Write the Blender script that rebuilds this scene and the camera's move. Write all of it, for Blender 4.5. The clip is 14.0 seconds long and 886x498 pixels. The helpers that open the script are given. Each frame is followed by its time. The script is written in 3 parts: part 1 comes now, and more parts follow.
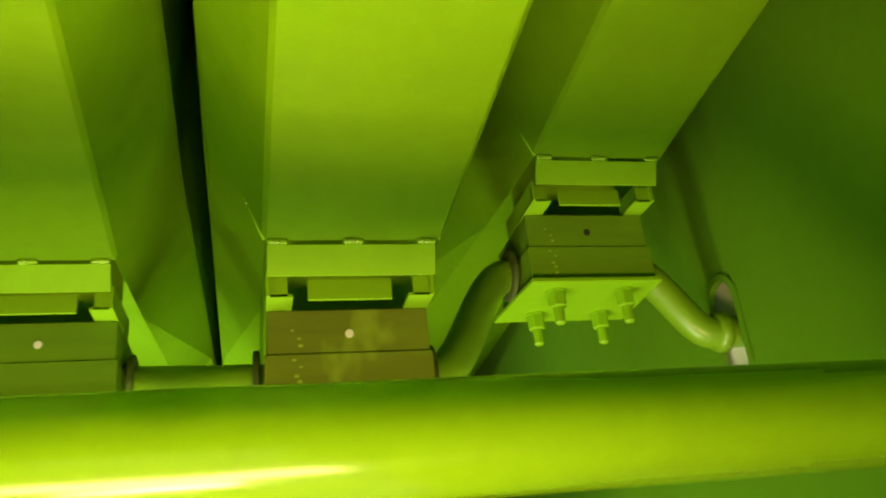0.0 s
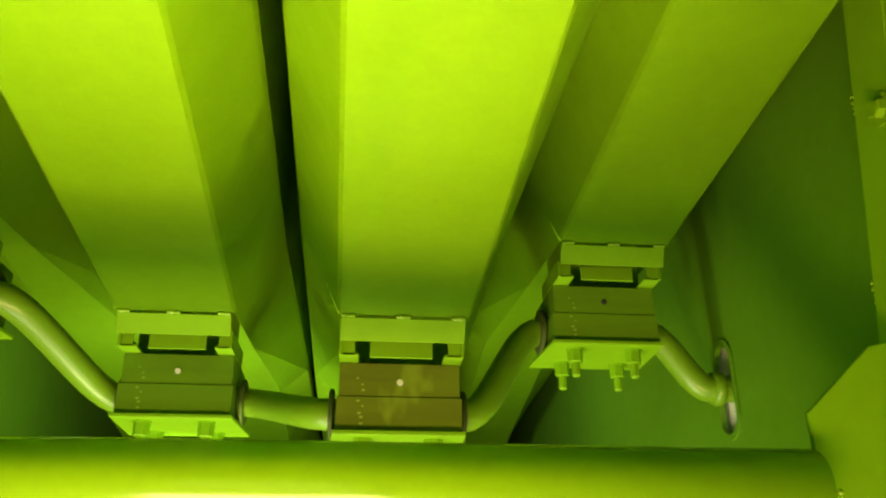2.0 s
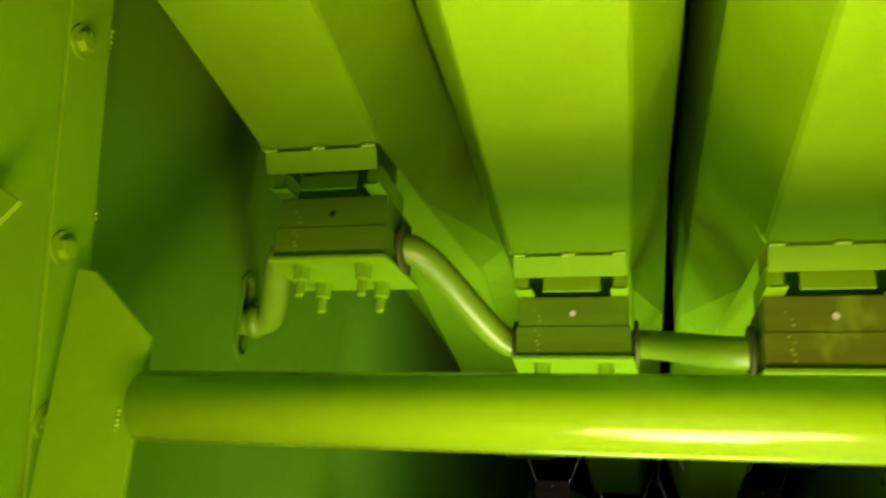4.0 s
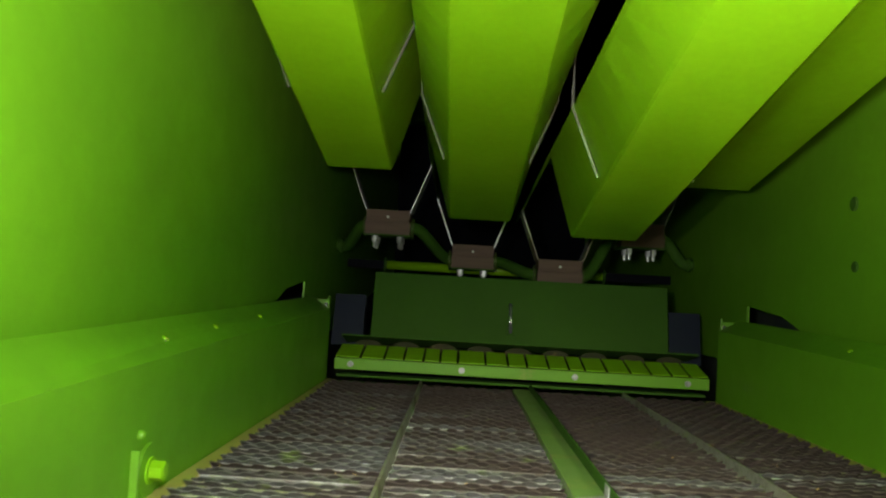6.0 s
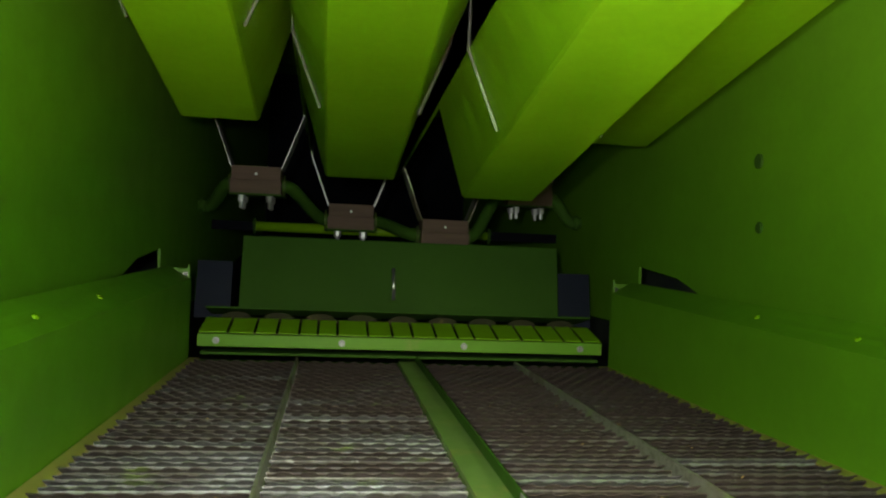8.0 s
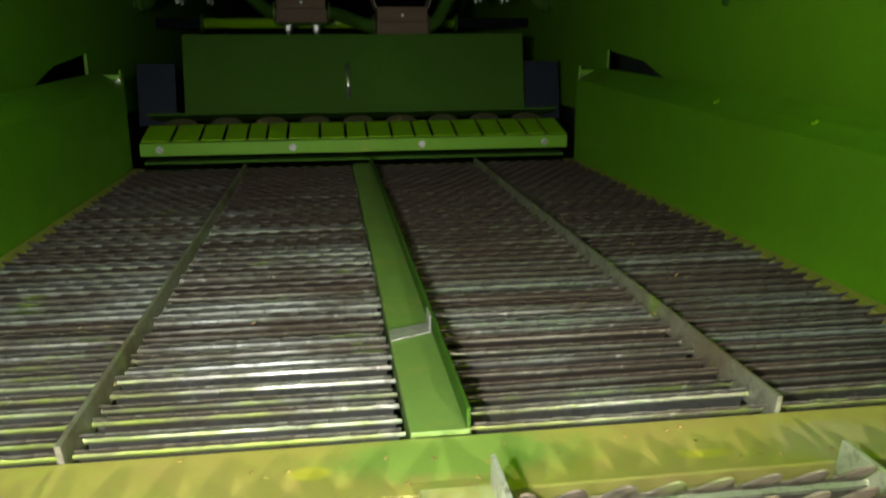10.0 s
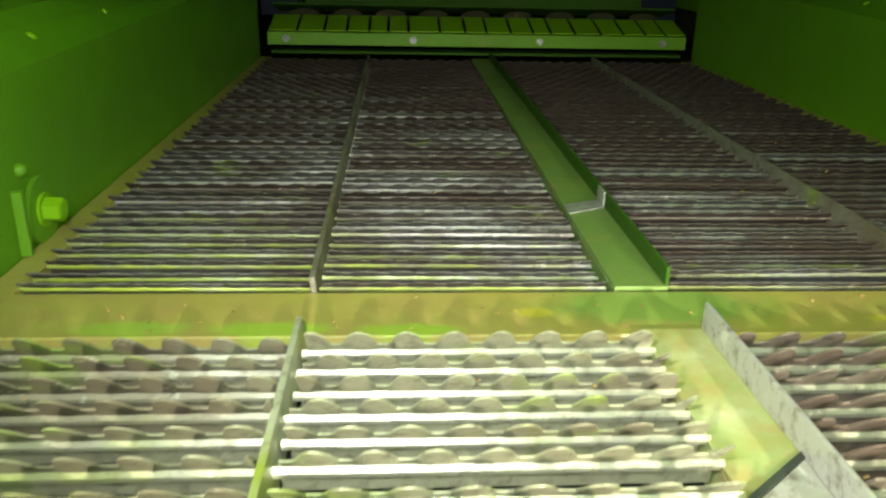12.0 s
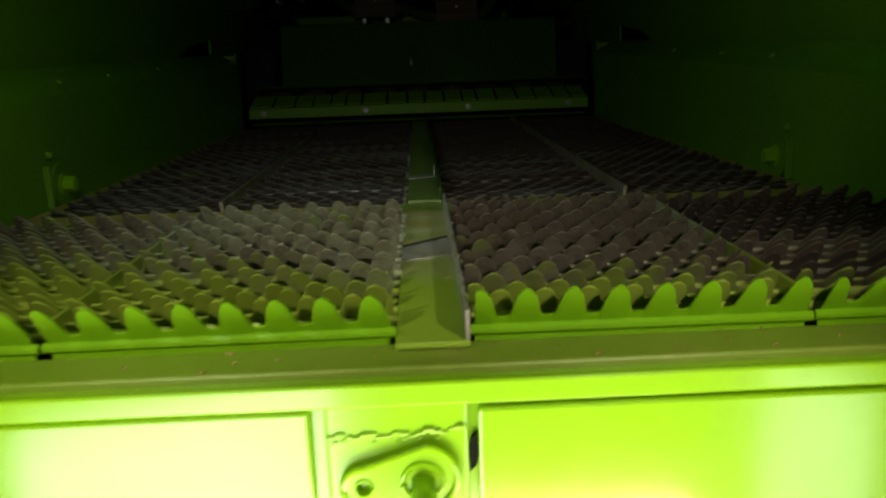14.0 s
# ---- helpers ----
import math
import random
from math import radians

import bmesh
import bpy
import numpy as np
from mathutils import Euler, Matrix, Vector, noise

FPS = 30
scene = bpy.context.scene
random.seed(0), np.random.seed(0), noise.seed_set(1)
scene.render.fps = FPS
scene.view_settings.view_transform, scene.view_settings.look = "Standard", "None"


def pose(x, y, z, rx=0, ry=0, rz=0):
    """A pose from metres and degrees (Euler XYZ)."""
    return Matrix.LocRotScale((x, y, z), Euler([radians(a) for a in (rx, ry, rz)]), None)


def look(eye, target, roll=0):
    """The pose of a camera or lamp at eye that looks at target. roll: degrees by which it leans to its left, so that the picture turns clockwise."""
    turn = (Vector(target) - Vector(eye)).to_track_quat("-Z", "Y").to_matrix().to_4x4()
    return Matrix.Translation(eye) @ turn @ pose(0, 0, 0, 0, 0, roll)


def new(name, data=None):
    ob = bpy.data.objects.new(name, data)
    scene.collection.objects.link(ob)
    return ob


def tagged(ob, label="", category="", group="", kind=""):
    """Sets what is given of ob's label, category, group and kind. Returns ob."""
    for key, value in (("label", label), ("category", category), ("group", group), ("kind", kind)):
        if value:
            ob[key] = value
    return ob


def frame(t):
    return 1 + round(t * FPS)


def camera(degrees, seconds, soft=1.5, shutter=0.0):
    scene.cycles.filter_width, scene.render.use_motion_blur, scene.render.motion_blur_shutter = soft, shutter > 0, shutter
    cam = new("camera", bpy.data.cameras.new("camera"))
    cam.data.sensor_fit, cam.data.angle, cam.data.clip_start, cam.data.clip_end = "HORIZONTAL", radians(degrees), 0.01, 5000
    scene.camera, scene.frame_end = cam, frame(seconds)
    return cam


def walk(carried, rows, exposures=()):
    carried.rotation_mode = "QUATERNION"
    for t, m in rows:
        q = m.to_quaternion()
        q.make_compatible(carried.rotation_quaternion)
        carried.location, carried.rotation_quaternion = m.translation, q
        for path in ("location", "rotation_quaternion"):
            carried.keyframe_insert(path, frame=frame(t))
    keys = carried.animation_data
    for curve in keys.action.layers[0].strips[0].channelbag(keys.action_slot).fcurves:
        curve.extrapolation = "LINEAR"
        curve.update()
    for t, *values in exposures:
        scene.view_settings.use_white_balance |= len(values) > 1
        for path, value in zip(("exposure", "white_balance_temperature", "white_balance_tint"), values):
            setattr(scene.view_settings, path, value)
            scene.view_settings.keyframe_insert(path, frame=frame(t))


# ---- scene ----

cam = camera(58.0, 14.0, 2.1, 0.4)
PATH = [
    (0, (0.061, -1.023, 0.276), (0.509, 0.751, 1.083), -6.1),
    (0.5, (0.077, -1.141, 0.241), (0.402, 0.658, 1.052), -4.1),
    (1, (0.114, -1.225, 0.256), (0.291, 0.604, 1.047), -1.9),
    (1.5, (0.118, -1.263, 0.273), (0.278, 0.568, 1.063), -0.6),
    (2, (0.092, -1.26, 0.271), (0.279, 0.566, 1.065), -0.1),
    (2.5, (0.07, -1.248, 0.272), (0.208, 0.587, 1.055), 0.1),
    (3, (0.029, -1.252, 0.273), (-0.034, 0.591, 1.049), 1.1),
    (3.5, (-0.011, -1.246, 0.268), (-0.308, 0.582, 1.023), 2.4),
    (4, (-0.058, -1.225, 0.264), (-0.523, 0.602, 0.932), 3.2),
    (4.2, (-0.07, -1.21, 0.256), (-0.578, 0.628, 0.858), 3.1),
    (6.3, (-0.185, -0.254, 0.263), (-0.161, 1.743, 0.359), 3.1),
    (6.5, (-0.199, -0.23, 0.273), (-0.1, 1.765, 0.371), 2.7),
    (7, (-0.224, -0.172, 0.271), (-0.006, 1.814, 0.356), 2.4),
    (7.2, (-0.226, -0.161, 0.264), (0.015, 1.822, 0.346), 2.5),
    (9.3, (-0.088, -0.128, 0.277), (0.219, 1.842, 0.117), 2.0),
    (9.5, (-0.080, -0.117, 0.276), (0.223, 1.841, 0.006), 1.4),
    (10, (-0.068, -0.079, 0.271), (0.200, 1.838, -0.232), -0.3),
    (10.5, (-0.089, -0.064, 0.270), (0.147, 1.823, -0.351), -0.7),
    (11, (-0.120, -0.068, 0.272), (0.099, 1.796, -0.418), -0.1),
    (11.5, (-0.151, -0.087, 0.270), (0.038, 1.768, -0.455), 0.4),
    (12, (-0.188, -0.134, 0.254), (-0.075, 1.729, -0.463), 1.2),
    (12.5, (-0.198, -0.215, 0.242), (-0.126, 1.678, -0.399), 0.8),
    (13, (-0.128, -0.327, 0.231), (-0.060, 1.592, -0.326), -0.2),
    (13.2, (-0.094, -0.361, 0.221), (-0.017, 1.566, -0.307), -0.5),
    (13.5, (-0.014, -0.442, 0.208), (0.030, 1.490, -0.307), -1.5),
    (13.7, (0.013, -0.487, 0.194), (0.045, 1.450, -0.301), -2.3),
    (13.9, (0.009, -0.536, 0.188), (0.049, 1.404, -0.296), -2.1),
    (14, (-0.003, -0.562, 0.181), (0.044, 1.383, -0.285), -2.1),
]
# between the two looks the camera ducks under the cross tube
DUCK = [
    (4.8, (-0.10, -0.98, 0.205), (-0.42, 0.90, 0.52), 3.0),
    (5.5, (-0.15, -0.56, 0.215), (-0.26, 1.42, 0.38), 3.0),
    (8.2, (-0.165, -0.15, 0.268), (0.11, 1.82, 0.26), 2.3),
]
EXPOSURES = [(0.0, 0.0), (4.2, 0.0), (5.3, 1.4), (6.3, 2.15), (7.2, 2.1), (9.3, 1.6), (11.0, 1.65), (12.2, 1.4), (12.6, 1.12), (13.2, 0.2), (13.5, -0.12), (14.0, -1.58)]
walk(cam, [(t, look(eye, target, roll)) for t, eye, target, roll in sorted(PATH + DUCK)], EXPOSURES)

# ---- world and lights ----
world = bpy.data.worlds.new("world")
world.use_nodes = True
wn = world.node_tree
sky = wn.nodes.new("ShaderNodeTexSky")
sky.sky_type, sky.sun_disc = "NISHITA", False
sky.sun_elevation, sky.sun_rotation = radians(48), radians(160)
wn.links.new(sky.outputs[0], wn.nodes["Background"].inputs[0])
wn.nodes["Background"].inputs[1].default_value = 0.1
scene.world = world
sun = bpy.data.lights.new("sun", "SUN")
sun.energy, sun.angle, sun.color = 3.0, radians(0.5), (1.0, 0.96, 0.9)
new("sun", sun).matrix_world = pose(0, 0, 8, 42, 0, 160)

# daylight in the open discharge mouth under the straw hood
day = bpy.data.lights.new("discharge_daylight", "AREA")
day.shape, day.size, day.size_y, day.energy, day.color = "RECTANGLE", 0.90, 0.20, 10.8, (1.0, 0.69, 0.24)
new("discharge_daylight", day).matrix_world = look((0.02, -1.11, -0.29), (0.02, -0.93, 0.60))
day.spread = radians(140)
# and an added narrow lamp, straight up from the mouth, to brighten the rear pans
up = bpy.data.lights.new("discharge_daylight", "AREA")
up.shape, up.size, up.size_y, up.energy, up.color, up.spread = "RECTANGLE", 0.40, 0.30, 5.9, (1.0, 0.72, 0.25), radians(56)
new("discharge_daylight", up).matrix_world = look((-0.03, -1.02, -0.30), (-0.03, -0.98, 0.60))

# daylight that comes in low at both sides of the shoe's rear end
for x, wide, watts in ((-0.29, 0.36, 3.2), (0.455, 0.12, 0.5)):
    side_day = bpy.data.lights.new("side_daylight", "AREA")
    side_day.shape, side_day.size, side_day.size_y, side_day.energy, side_day.color, side_day.spread = "RECTANGLE", wide, 0.22, watts, (0.94, 1.0, 0.82), radians(120)
    new("side_daylight", side_day).matrix_world = look((x, -0.56, -0.31), (x * 0.5, -0.131, -0.08))


# fixed spots in place of the moving carried light, all lit at once; they shine forwards only
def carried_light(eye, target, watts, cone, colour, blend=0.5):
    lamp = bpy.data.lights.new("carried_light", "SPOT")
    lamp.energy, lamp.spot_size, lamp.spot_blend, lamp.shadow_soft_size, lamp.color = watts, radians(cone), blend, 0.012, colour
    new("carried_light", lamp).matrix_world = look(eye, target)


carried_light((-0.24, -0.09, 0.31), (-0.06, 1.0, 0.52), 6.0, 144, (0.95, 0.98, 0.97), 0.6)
# added narrow spot, brightens the far end
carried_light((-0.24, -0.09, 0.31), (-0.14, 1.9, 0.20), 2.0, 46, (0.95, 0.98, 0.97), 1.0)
# added spot, brightens the front pans from below
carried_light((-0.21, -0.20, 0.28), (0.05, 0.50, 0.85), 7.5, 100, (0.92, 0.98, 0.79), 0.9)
# added spot for the near slat rows
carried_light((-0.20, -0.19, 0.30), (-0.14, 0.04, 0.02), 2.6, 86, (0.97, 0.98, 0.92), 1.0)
# added pair, brightens the rear rows and the comb
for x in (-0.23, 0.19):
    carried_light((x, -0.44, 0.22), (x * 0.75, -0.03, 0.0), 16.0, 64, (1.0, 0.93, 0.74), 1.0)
# added area lamp below the lip, brightens the shoe's rear end at the close of the walk
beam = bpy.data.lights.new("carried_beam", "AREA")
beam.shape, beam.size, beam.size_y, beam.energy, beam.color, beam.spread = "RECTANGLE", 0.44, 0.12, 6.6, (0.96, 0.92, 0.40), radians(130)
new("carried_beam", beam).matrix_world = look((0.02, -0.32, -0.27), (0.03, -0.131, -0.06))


# ---- materials ----
def nodes_of(name):
    m = bpy.data.materials.new(name)
    m.use_nodes = True
    return m, m.node_tree.nodes, m.node_tree.links, m.node_tree.nodes["Principled BSDF"]


def noise_node(nodes, links, scale, detail=4.0, stretch=None, rough=0.55):
    n = nodes.new("ShaderNodeTexNoise")
    n.inputs["Scale"].default_value, n.inputs["Detail"].default_value, n.inputs["Roughness"].default_value = scale, detail, rough
    g = nodes.new("ShaderNodeNewGeometry")
    if stretch:
        mp = nodes.new("ShaderNodeMapping")
        mp.inputs["Scale"].default_value = stretch
        links.new(g.outputs["Position"], mp.inputs[0])
        links.new(mp.outputs[0], n.inputs["Vector"])
    else:
        links.new(g.outputs["Position"], n.inputs["Vector"])
    return n.outputs["Fac"]


def ramp(nodes, links, fac, a, b):
    r = nodes.new("ShaderNodeMapRange")
    r.inputs["From Min"].default_value, r.inputs["From Max"].default_value = a, b
    links.new(fac, r.inputs["Value"])
    return r.outputs["Result"]


def mix(nodes, links, fac, a, b):
    m = nodes.new("ShaderNodeMix")
    m.data_type = "RGBA"
    for sock, v in ((m.inputs["Factor"], fac), (m.inputs["A"], a), (m.inputs["B"], b)):
        if isinstance(v, (int, float)):
            sock.default_value = v
        elif isinstance(v, tuple):
            sock.default_value = (*v, 1)
        else:
            links.new(v, sock)
    return m.outputs["Result"]


def bump(nodes, links, bsdf, height, strength, distance=0.002):
    b = nodes.new("ShaderNodeBump")
    b.inputs["Strength"].default_value, b.inputs["Distance"].default_value = strength, distance
    links.new(height, b.inputs["Height"])
    links.new(b.outputs[0], bsdf.inputs["Normal"])


def paint(name, base, worn, dust=0.0, rough=0.28, peel=0.25, chips=0.0, coat=0.3, gloss=0.5, grain=1.0, green_reach=None, spots=()):
    """Sprayed machine enamel: mottled, with dust, chips and a slight orange peel."""
    m, n, l, p = nodes_of(name)
    c = mix(n, l, ramp(n, l, noise_node(n, l, 5.0 * grain), 0.35, 0.7), base, worn)
    fine = noise_node(n, l, 60.0, 5.0)
    c = mix(n, l, ramp(n, l, fine, 0.3, 1.3), c, tuple(v * 0.8 for v in base))
    if dust:
        d = ramp(n, l, noise_node(n, l, 9.0 * grain, 6.0, rough=0.7), 0.62 - dust * 0.45, 0.85 - dust * 0.25)
        c = mix(n, l, d, c, (0.36, 0.27, 0.09))
    if chips:
        k = ramp(n, l, noise_node(n, l, 38.0, 5.0, rough=0.7), 0.70 - chips * 0.1, 0.73 - chips * 0.1)
        c = mix(n, l, k, c, (0.12, 0.10, 0.08))
    if green_reach:
        c = spray_and_bounce(n, l, c, *green_reach)
    for spot in spots:
        c = stain(n, l, c, *spot)
    l.new(c, p.inputs["Base Color"])
    r = ramp(n, l, noise_node(n, l, 14.0, 5.0), 0.2, 0.8)
    mr = n.new("ShaderNodeMath")
    mr.operation = "MULTIPLY_ADD"
    l.new(r, mr.inputs[0])
    mr.inputs[1].default_value, mr.inputs[2].default_value = 0.12, rough - 0.04
    l.new(mr.outputs[0], p.inputs["Roughness"])
    p.inputs["Coat Weight"].default_value, p.inputs["Coat Roughness"].default_value = coat, 0.12
    p.inputs["Specular IOR Level"].default_value = gloss
    bump(n, l, p, noise_node(n, l, 240.0, 2.0), peel * 0.5, 0.0006)
    return m


def spray_and_bounce(n, l, c, reach, fade, tint=(0.29, 0.37, 0.035)):
    """Paint spray over bare parts near the freshly sprayed rear end, patchy, thinning forwards; its longer reach on the
    left stands for green light off the wall.
    """
    g = n.new("ShaderNodeNewGeometry")
    sep = n.new("ShaderNodeSeparateXYZ")
    l.new(g.outputs["Position"], sep.inputs[0])
    # further reach on the left paints in the wall's reflected green
    left = n.new("ShaderNodeMath")
    left.operation = "MINIMUM"
    l.new(sep.outputs["X"], left.inputs[0])
    left.inputs[1].default_value = 0.0
    lean = n.new("ShaderNodeMath")
    lean.operation = "MULTIPLY_ADD"
    l.new(left.outputs[0], lean.inputs[0])
    lean.inputs[1].default_value = 0.36
    l.new(sep.outputs["Y"], lean.inputs[2])
    near = ramp(n, l, lean.outputs[0], reach + fade, reach)
    add = n.new("ShaderNodeMath")
    add.operation = "ADD"
    l.new(near, add.inputs[0])
    l.new(noise_node(n, l, 26.0, 5.0, rough=0.65), add.inputs[1])
    return mix(n, l, ramp(n, l, add.outputs[0], 0.75, 1.25), c, tint)


def stain(n, l, c, x, y, rx, ry, tint):
    """A soft-edged, blotchy spray mark on a flat part."""
    g = n.new("ShaderNodeNewGeometry")
    mp = n.new("ShaderNodeMapping")
    mp.vector_type = "TEXTURE"
    mp.inputs["Location"].default_value, mp.inputs["Scale"].default_value = (x, y, 0), (rx, ry, 10)
    l.new(g.outputs["Position"], mp.inputs[0])
    far = n.new("ShaderNodeVectorMath")
    far.operation = "LENGTH"
    l.new(mp.outputs[0], far.inputs[0])
    add = n.new("ShaderNodeMath")
    add.operation = "MULTIPLY_ADD"
    l.new(noise_node(n, l, 55.0, 5.0, rough=0.65), add.inputs[0])
    add.inputs[1].default_value = 1.1
    l.new(far.outputs["Value"], add.inputs[2])
    return mix(n, l, ramp(n, l, add.outputs[0], 1.75, 1.2), c, tint)


def steel(name, base, rust, rust_share=0.45, metal=0.7, rough=0.42, green=0.0, green_reach=None):
    m, n, l, p = nodes_of(name)
    info = n.new("ShaderNodeObjectInfo")
    big = noise_node(n, l, 6.0, 5.0)
    add = n.new("ShaderNodeMath")
    add.operation = "MULTIPLY_ADD"
    l.new(info.outputs["Random"], add.inputs[0])
    add.inputs[1].default_value = 0.16
    l.new(big, add.inputs[2])
    f = ramp(n, l, add.outputs[0], 0.76 - rust_share * 0.5, 0.92 - rust_share * 0.5)
    c = mix(n, l, f, base, rust)
    spots = ramp(n, l, noise_node(n, l, 90.0, 5.0, rough=0.7), 0.5, 0.75)
    c = mix(n, l, spots, c, tuple(v * 0.55 for v in rust))
    rub = ramp(n, l, noise_node(n, l, 55.0, 5.0, (1.0, 0.5, 1.0), 0.7), 0.60, 0.72)
    c = mix(n, l, rub, c, tuple(min(v * 1.45, 0.8) for v in base))
    if green:
        gfac = ramp(n, l, noise_node(n, l, 11.0, 4.0), 0.62 - green * 0.3, 0.80 - green * 0.3)
        c = mix(n, l, gfac, c, (0.22, 0.33, 0.03))
    if green_reach:
        c = spray_and_bounce(n, l, c, *green_reach)
    l.new(c, p.inputs["Base Color"])
    inv = n.new("ShaderNodeMath")
    inv.operation = "MULTIPLY_ADD"
    l.new(f, inv.inputs[0])
    inv.inputs[1].default_value, inv.inputs[2].default_value = -metal * 0.8, metal
    l.new(inv.outputs[0], p.inputs["Metallic"])
    rr = n.new("ShaderNodeMath")
    rr.operation = "MULTIPLY_ADD"
    l.new(f, rr.inputs[0])
    rr.inputs[1].default_value, rr.inputs[2].default_value = 0.3, rough
    l.new(rr.outputs[0], p.inputs["Roughness"])
    bump(n, l, p, noise_node(n, l, 420.0, 4.0), 0.35, 0.0006)
    return m


def wood(name, a, b, smear=0.0):
    m, n, l, p = nodes_of(name)
    g = noise_node(n, l, 30.0, 6.0, (0.25, 1.0, 2.2))
    c = mix(n, l, ramp(n, l, g, 0.3, 0.7), a, b)
    if smear:
        s = ramp(n, l, noise_node(n, l, 17.0, 3.0, (1.0, 1.0, 0.6)), 0.60 - smear * 0.2, 0.68 - smear * 0.2)
        c = mix(n, l, s, c, (0.20, 0.29, 0.02))
    l.new(c, p.inputs["Base Color"])
    p.inputs["Roughness"].default_value = 0.62
    p.inputs["Specular IOR Level"].default_value = 0.18
    bump(n, l, p, g, 0.3, 0.001)
    return m


GREEN = (0.200, 0.425, 0.006)
M_PAINT = paint("green_enamel", GREEN, (0.188, 0.408, 0.006), rough=0.42, coat=0.03, gloss=0.22)
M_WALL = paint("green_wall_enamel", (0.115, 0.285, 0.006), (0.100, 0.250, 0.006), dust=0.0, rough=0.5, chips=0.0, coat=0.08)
M_GLOSS = paint("glossy_green_enamel", (0.215, 0.430, 0.006), (0.200, 0.41, 0.006), rough=0.2, coat=0.6, peel=0.15)
# dusty and less glossy; also darkened to stand for weaker light at the crank
M_CRANK = paint("dusty_crank_enamel", (0.165, 0.33, 0.008), (0.145, 0.29, 0.012), rough=0.36, coat=0.15)
# colour of the shade in the openings beside the riser
M_NAVY = paint("bluish_black_steel", (0.014, 0.018, 0.034), (0.010, 0.013, 0.022), rough=0.6, coat=0.0, gloss=0.15)
# the far end's gloom is put into this green: riser, decks, front crank
M_DIMMED = paint("dull_green_enamel", (0.040, 0.100, 0.010), (0.032, 0.080, 0.008), dust=0.0, rough=0.72, coat=0.0, gloss=0.12)
M_DUSTY = paint("dusty_olive_enamel", (0.33, 0.31, 0.06), (0.42, 0.36, 0.10), dust=0.6, rough=0.45, coat=0.1, grain=2.0)
M_CROSS = paint("spray_marked_olive_enamel", (0.33, 0.31, 0.06), (0.42, 0.36, 0.10), dust=0.6, rough=0.45, coat=0.1, grain=2.0, spots=(
    (0.005, 0.396, 0.085, 0.034, (0.20, 0.29, 0.06)), (-0.275, 0.360, 0.045, 0.012, (0.31, 0.42, 0.05)), (-0.18, 0.358, 0.036, 0.010, (0.31, 0.42, 0.05)),
    (-0.37, 0.362, 0.04, 0.012, (0.31, 0.40, 0.06)), (-0.09, 0.385, 0.014, 0.008, (0.46, 0.40, 0.05)), (0.17, 0.372, 0.018, 0.006, (0.46, 0.39, 0.05)), (0.27, 0.378, 0.05, 0.03, (0.36, 0.31, 0.15))))
M_PALE = paint("chalky_worn_enamel", (0.26, 0.33, 0.09), (0.48, 0.50, 0.29), dust=0.42, rough=0.45, coat=0.1, grain=4.0, green_reach=(-0.03, 0.20, (0.27, 0.40, 0.03)))
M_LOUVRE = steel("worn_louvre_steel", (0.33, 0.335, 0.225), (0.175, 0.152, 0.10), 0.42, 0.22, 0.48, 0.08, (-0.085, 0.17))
# real rust, made darker still to stand for the torch's weaker light forwards
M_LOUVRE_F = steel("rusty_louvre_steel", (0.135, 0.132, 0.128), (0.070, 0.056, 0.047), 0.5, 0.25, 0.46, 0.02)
M_BROWN = steel("brown_louvre_steel", (0.20, 0.17, 0.135), (0.11, 0.078, 0.06), 0.5, 0.22, 0.5, 0.03, (-0.085, 0.15))
M_RUSTY = steel("rust_red_louvre_steel", (0.075, 0.063, 0.056), (0.052, 0.035, 0.028), 0.7, 0.2, 0.56, 0.0, (-0.085, 0.09))
# green on the front left beads stands for light bounced off the wall
M_BEAD_F = steel("dull_louvre_edge", (0.42, 0.42, 0.40), (0.13, 0.11, 0.09), 0.56, 0.5, 0.34, 0.0, (0.14, 0.50))
M_BEAD_R = steel("rust_stained_louvre_edge", (0.23, 0.215, 0.19), (0.095, 0.075, 0.055), 0.5, 0.4, 0.4, 0.0, (-0.06, 0.12))
# beads lighter than their plates, front ones too: the light they catch is painted in
M_BEAD = steel("polished_louvre_edge", (0.40, 0.405, 0.31), (0.25, 0.235, 0.155), 0.4, 0.4, 0.36, 0.06, (-0.06, 0.22))
M_STRIP = steel("bare_grey_strip", (0.46, 0.46, 0.44), (0.22, 0.16, 0.10), 0.3, 0.4, 0.38, 0.1)
M_DIVIDER = steel("stained_divider_steel", (0.27, 0.26, 0.22), (0.14, 0.11, 0.075), 0.45, 0.4, 0.42, 0.05)
M_SPRAYED = steel("sprayed_divider_steel", (0.42, 0.44, 0.32), (0.23, 0.20, 0.11), 0.3, 0.3, 0.4, 0.12, (-0.02, 0.24))
M_FOIL = steel("scuffed_bare_metal", (0.38, 0.38, 0.375), (0.17, 0.16, 0.14), 0.35, 0.35, 0.35)
M_ZINC = steel("zinc_hardware", (0.66, 0.66, 0.64), (0.30, 0.24, 0.16), 0.15, 0.9, 0.22)
M_WASHER = steel("rusty_washer", (0.095, 0.155, 0.02), (0.055, 0.080, 0.012), 0.6, 0.4, 0.5)
# the gloom behind gaps and slits is put into this colour
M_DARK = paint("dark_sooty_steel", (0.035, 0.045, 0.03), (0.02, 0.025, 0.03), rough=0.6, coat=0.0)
M_BLOCK_G = wood("green_painted_beech", (0.135, 0.275, 0.008), (0.108, 0.225, 0.008))
M_BLOCK_S = wood("smeared_beech", (0.115, 0.145, 0.012), (0.145, 0.20, 0.012), 0.15)
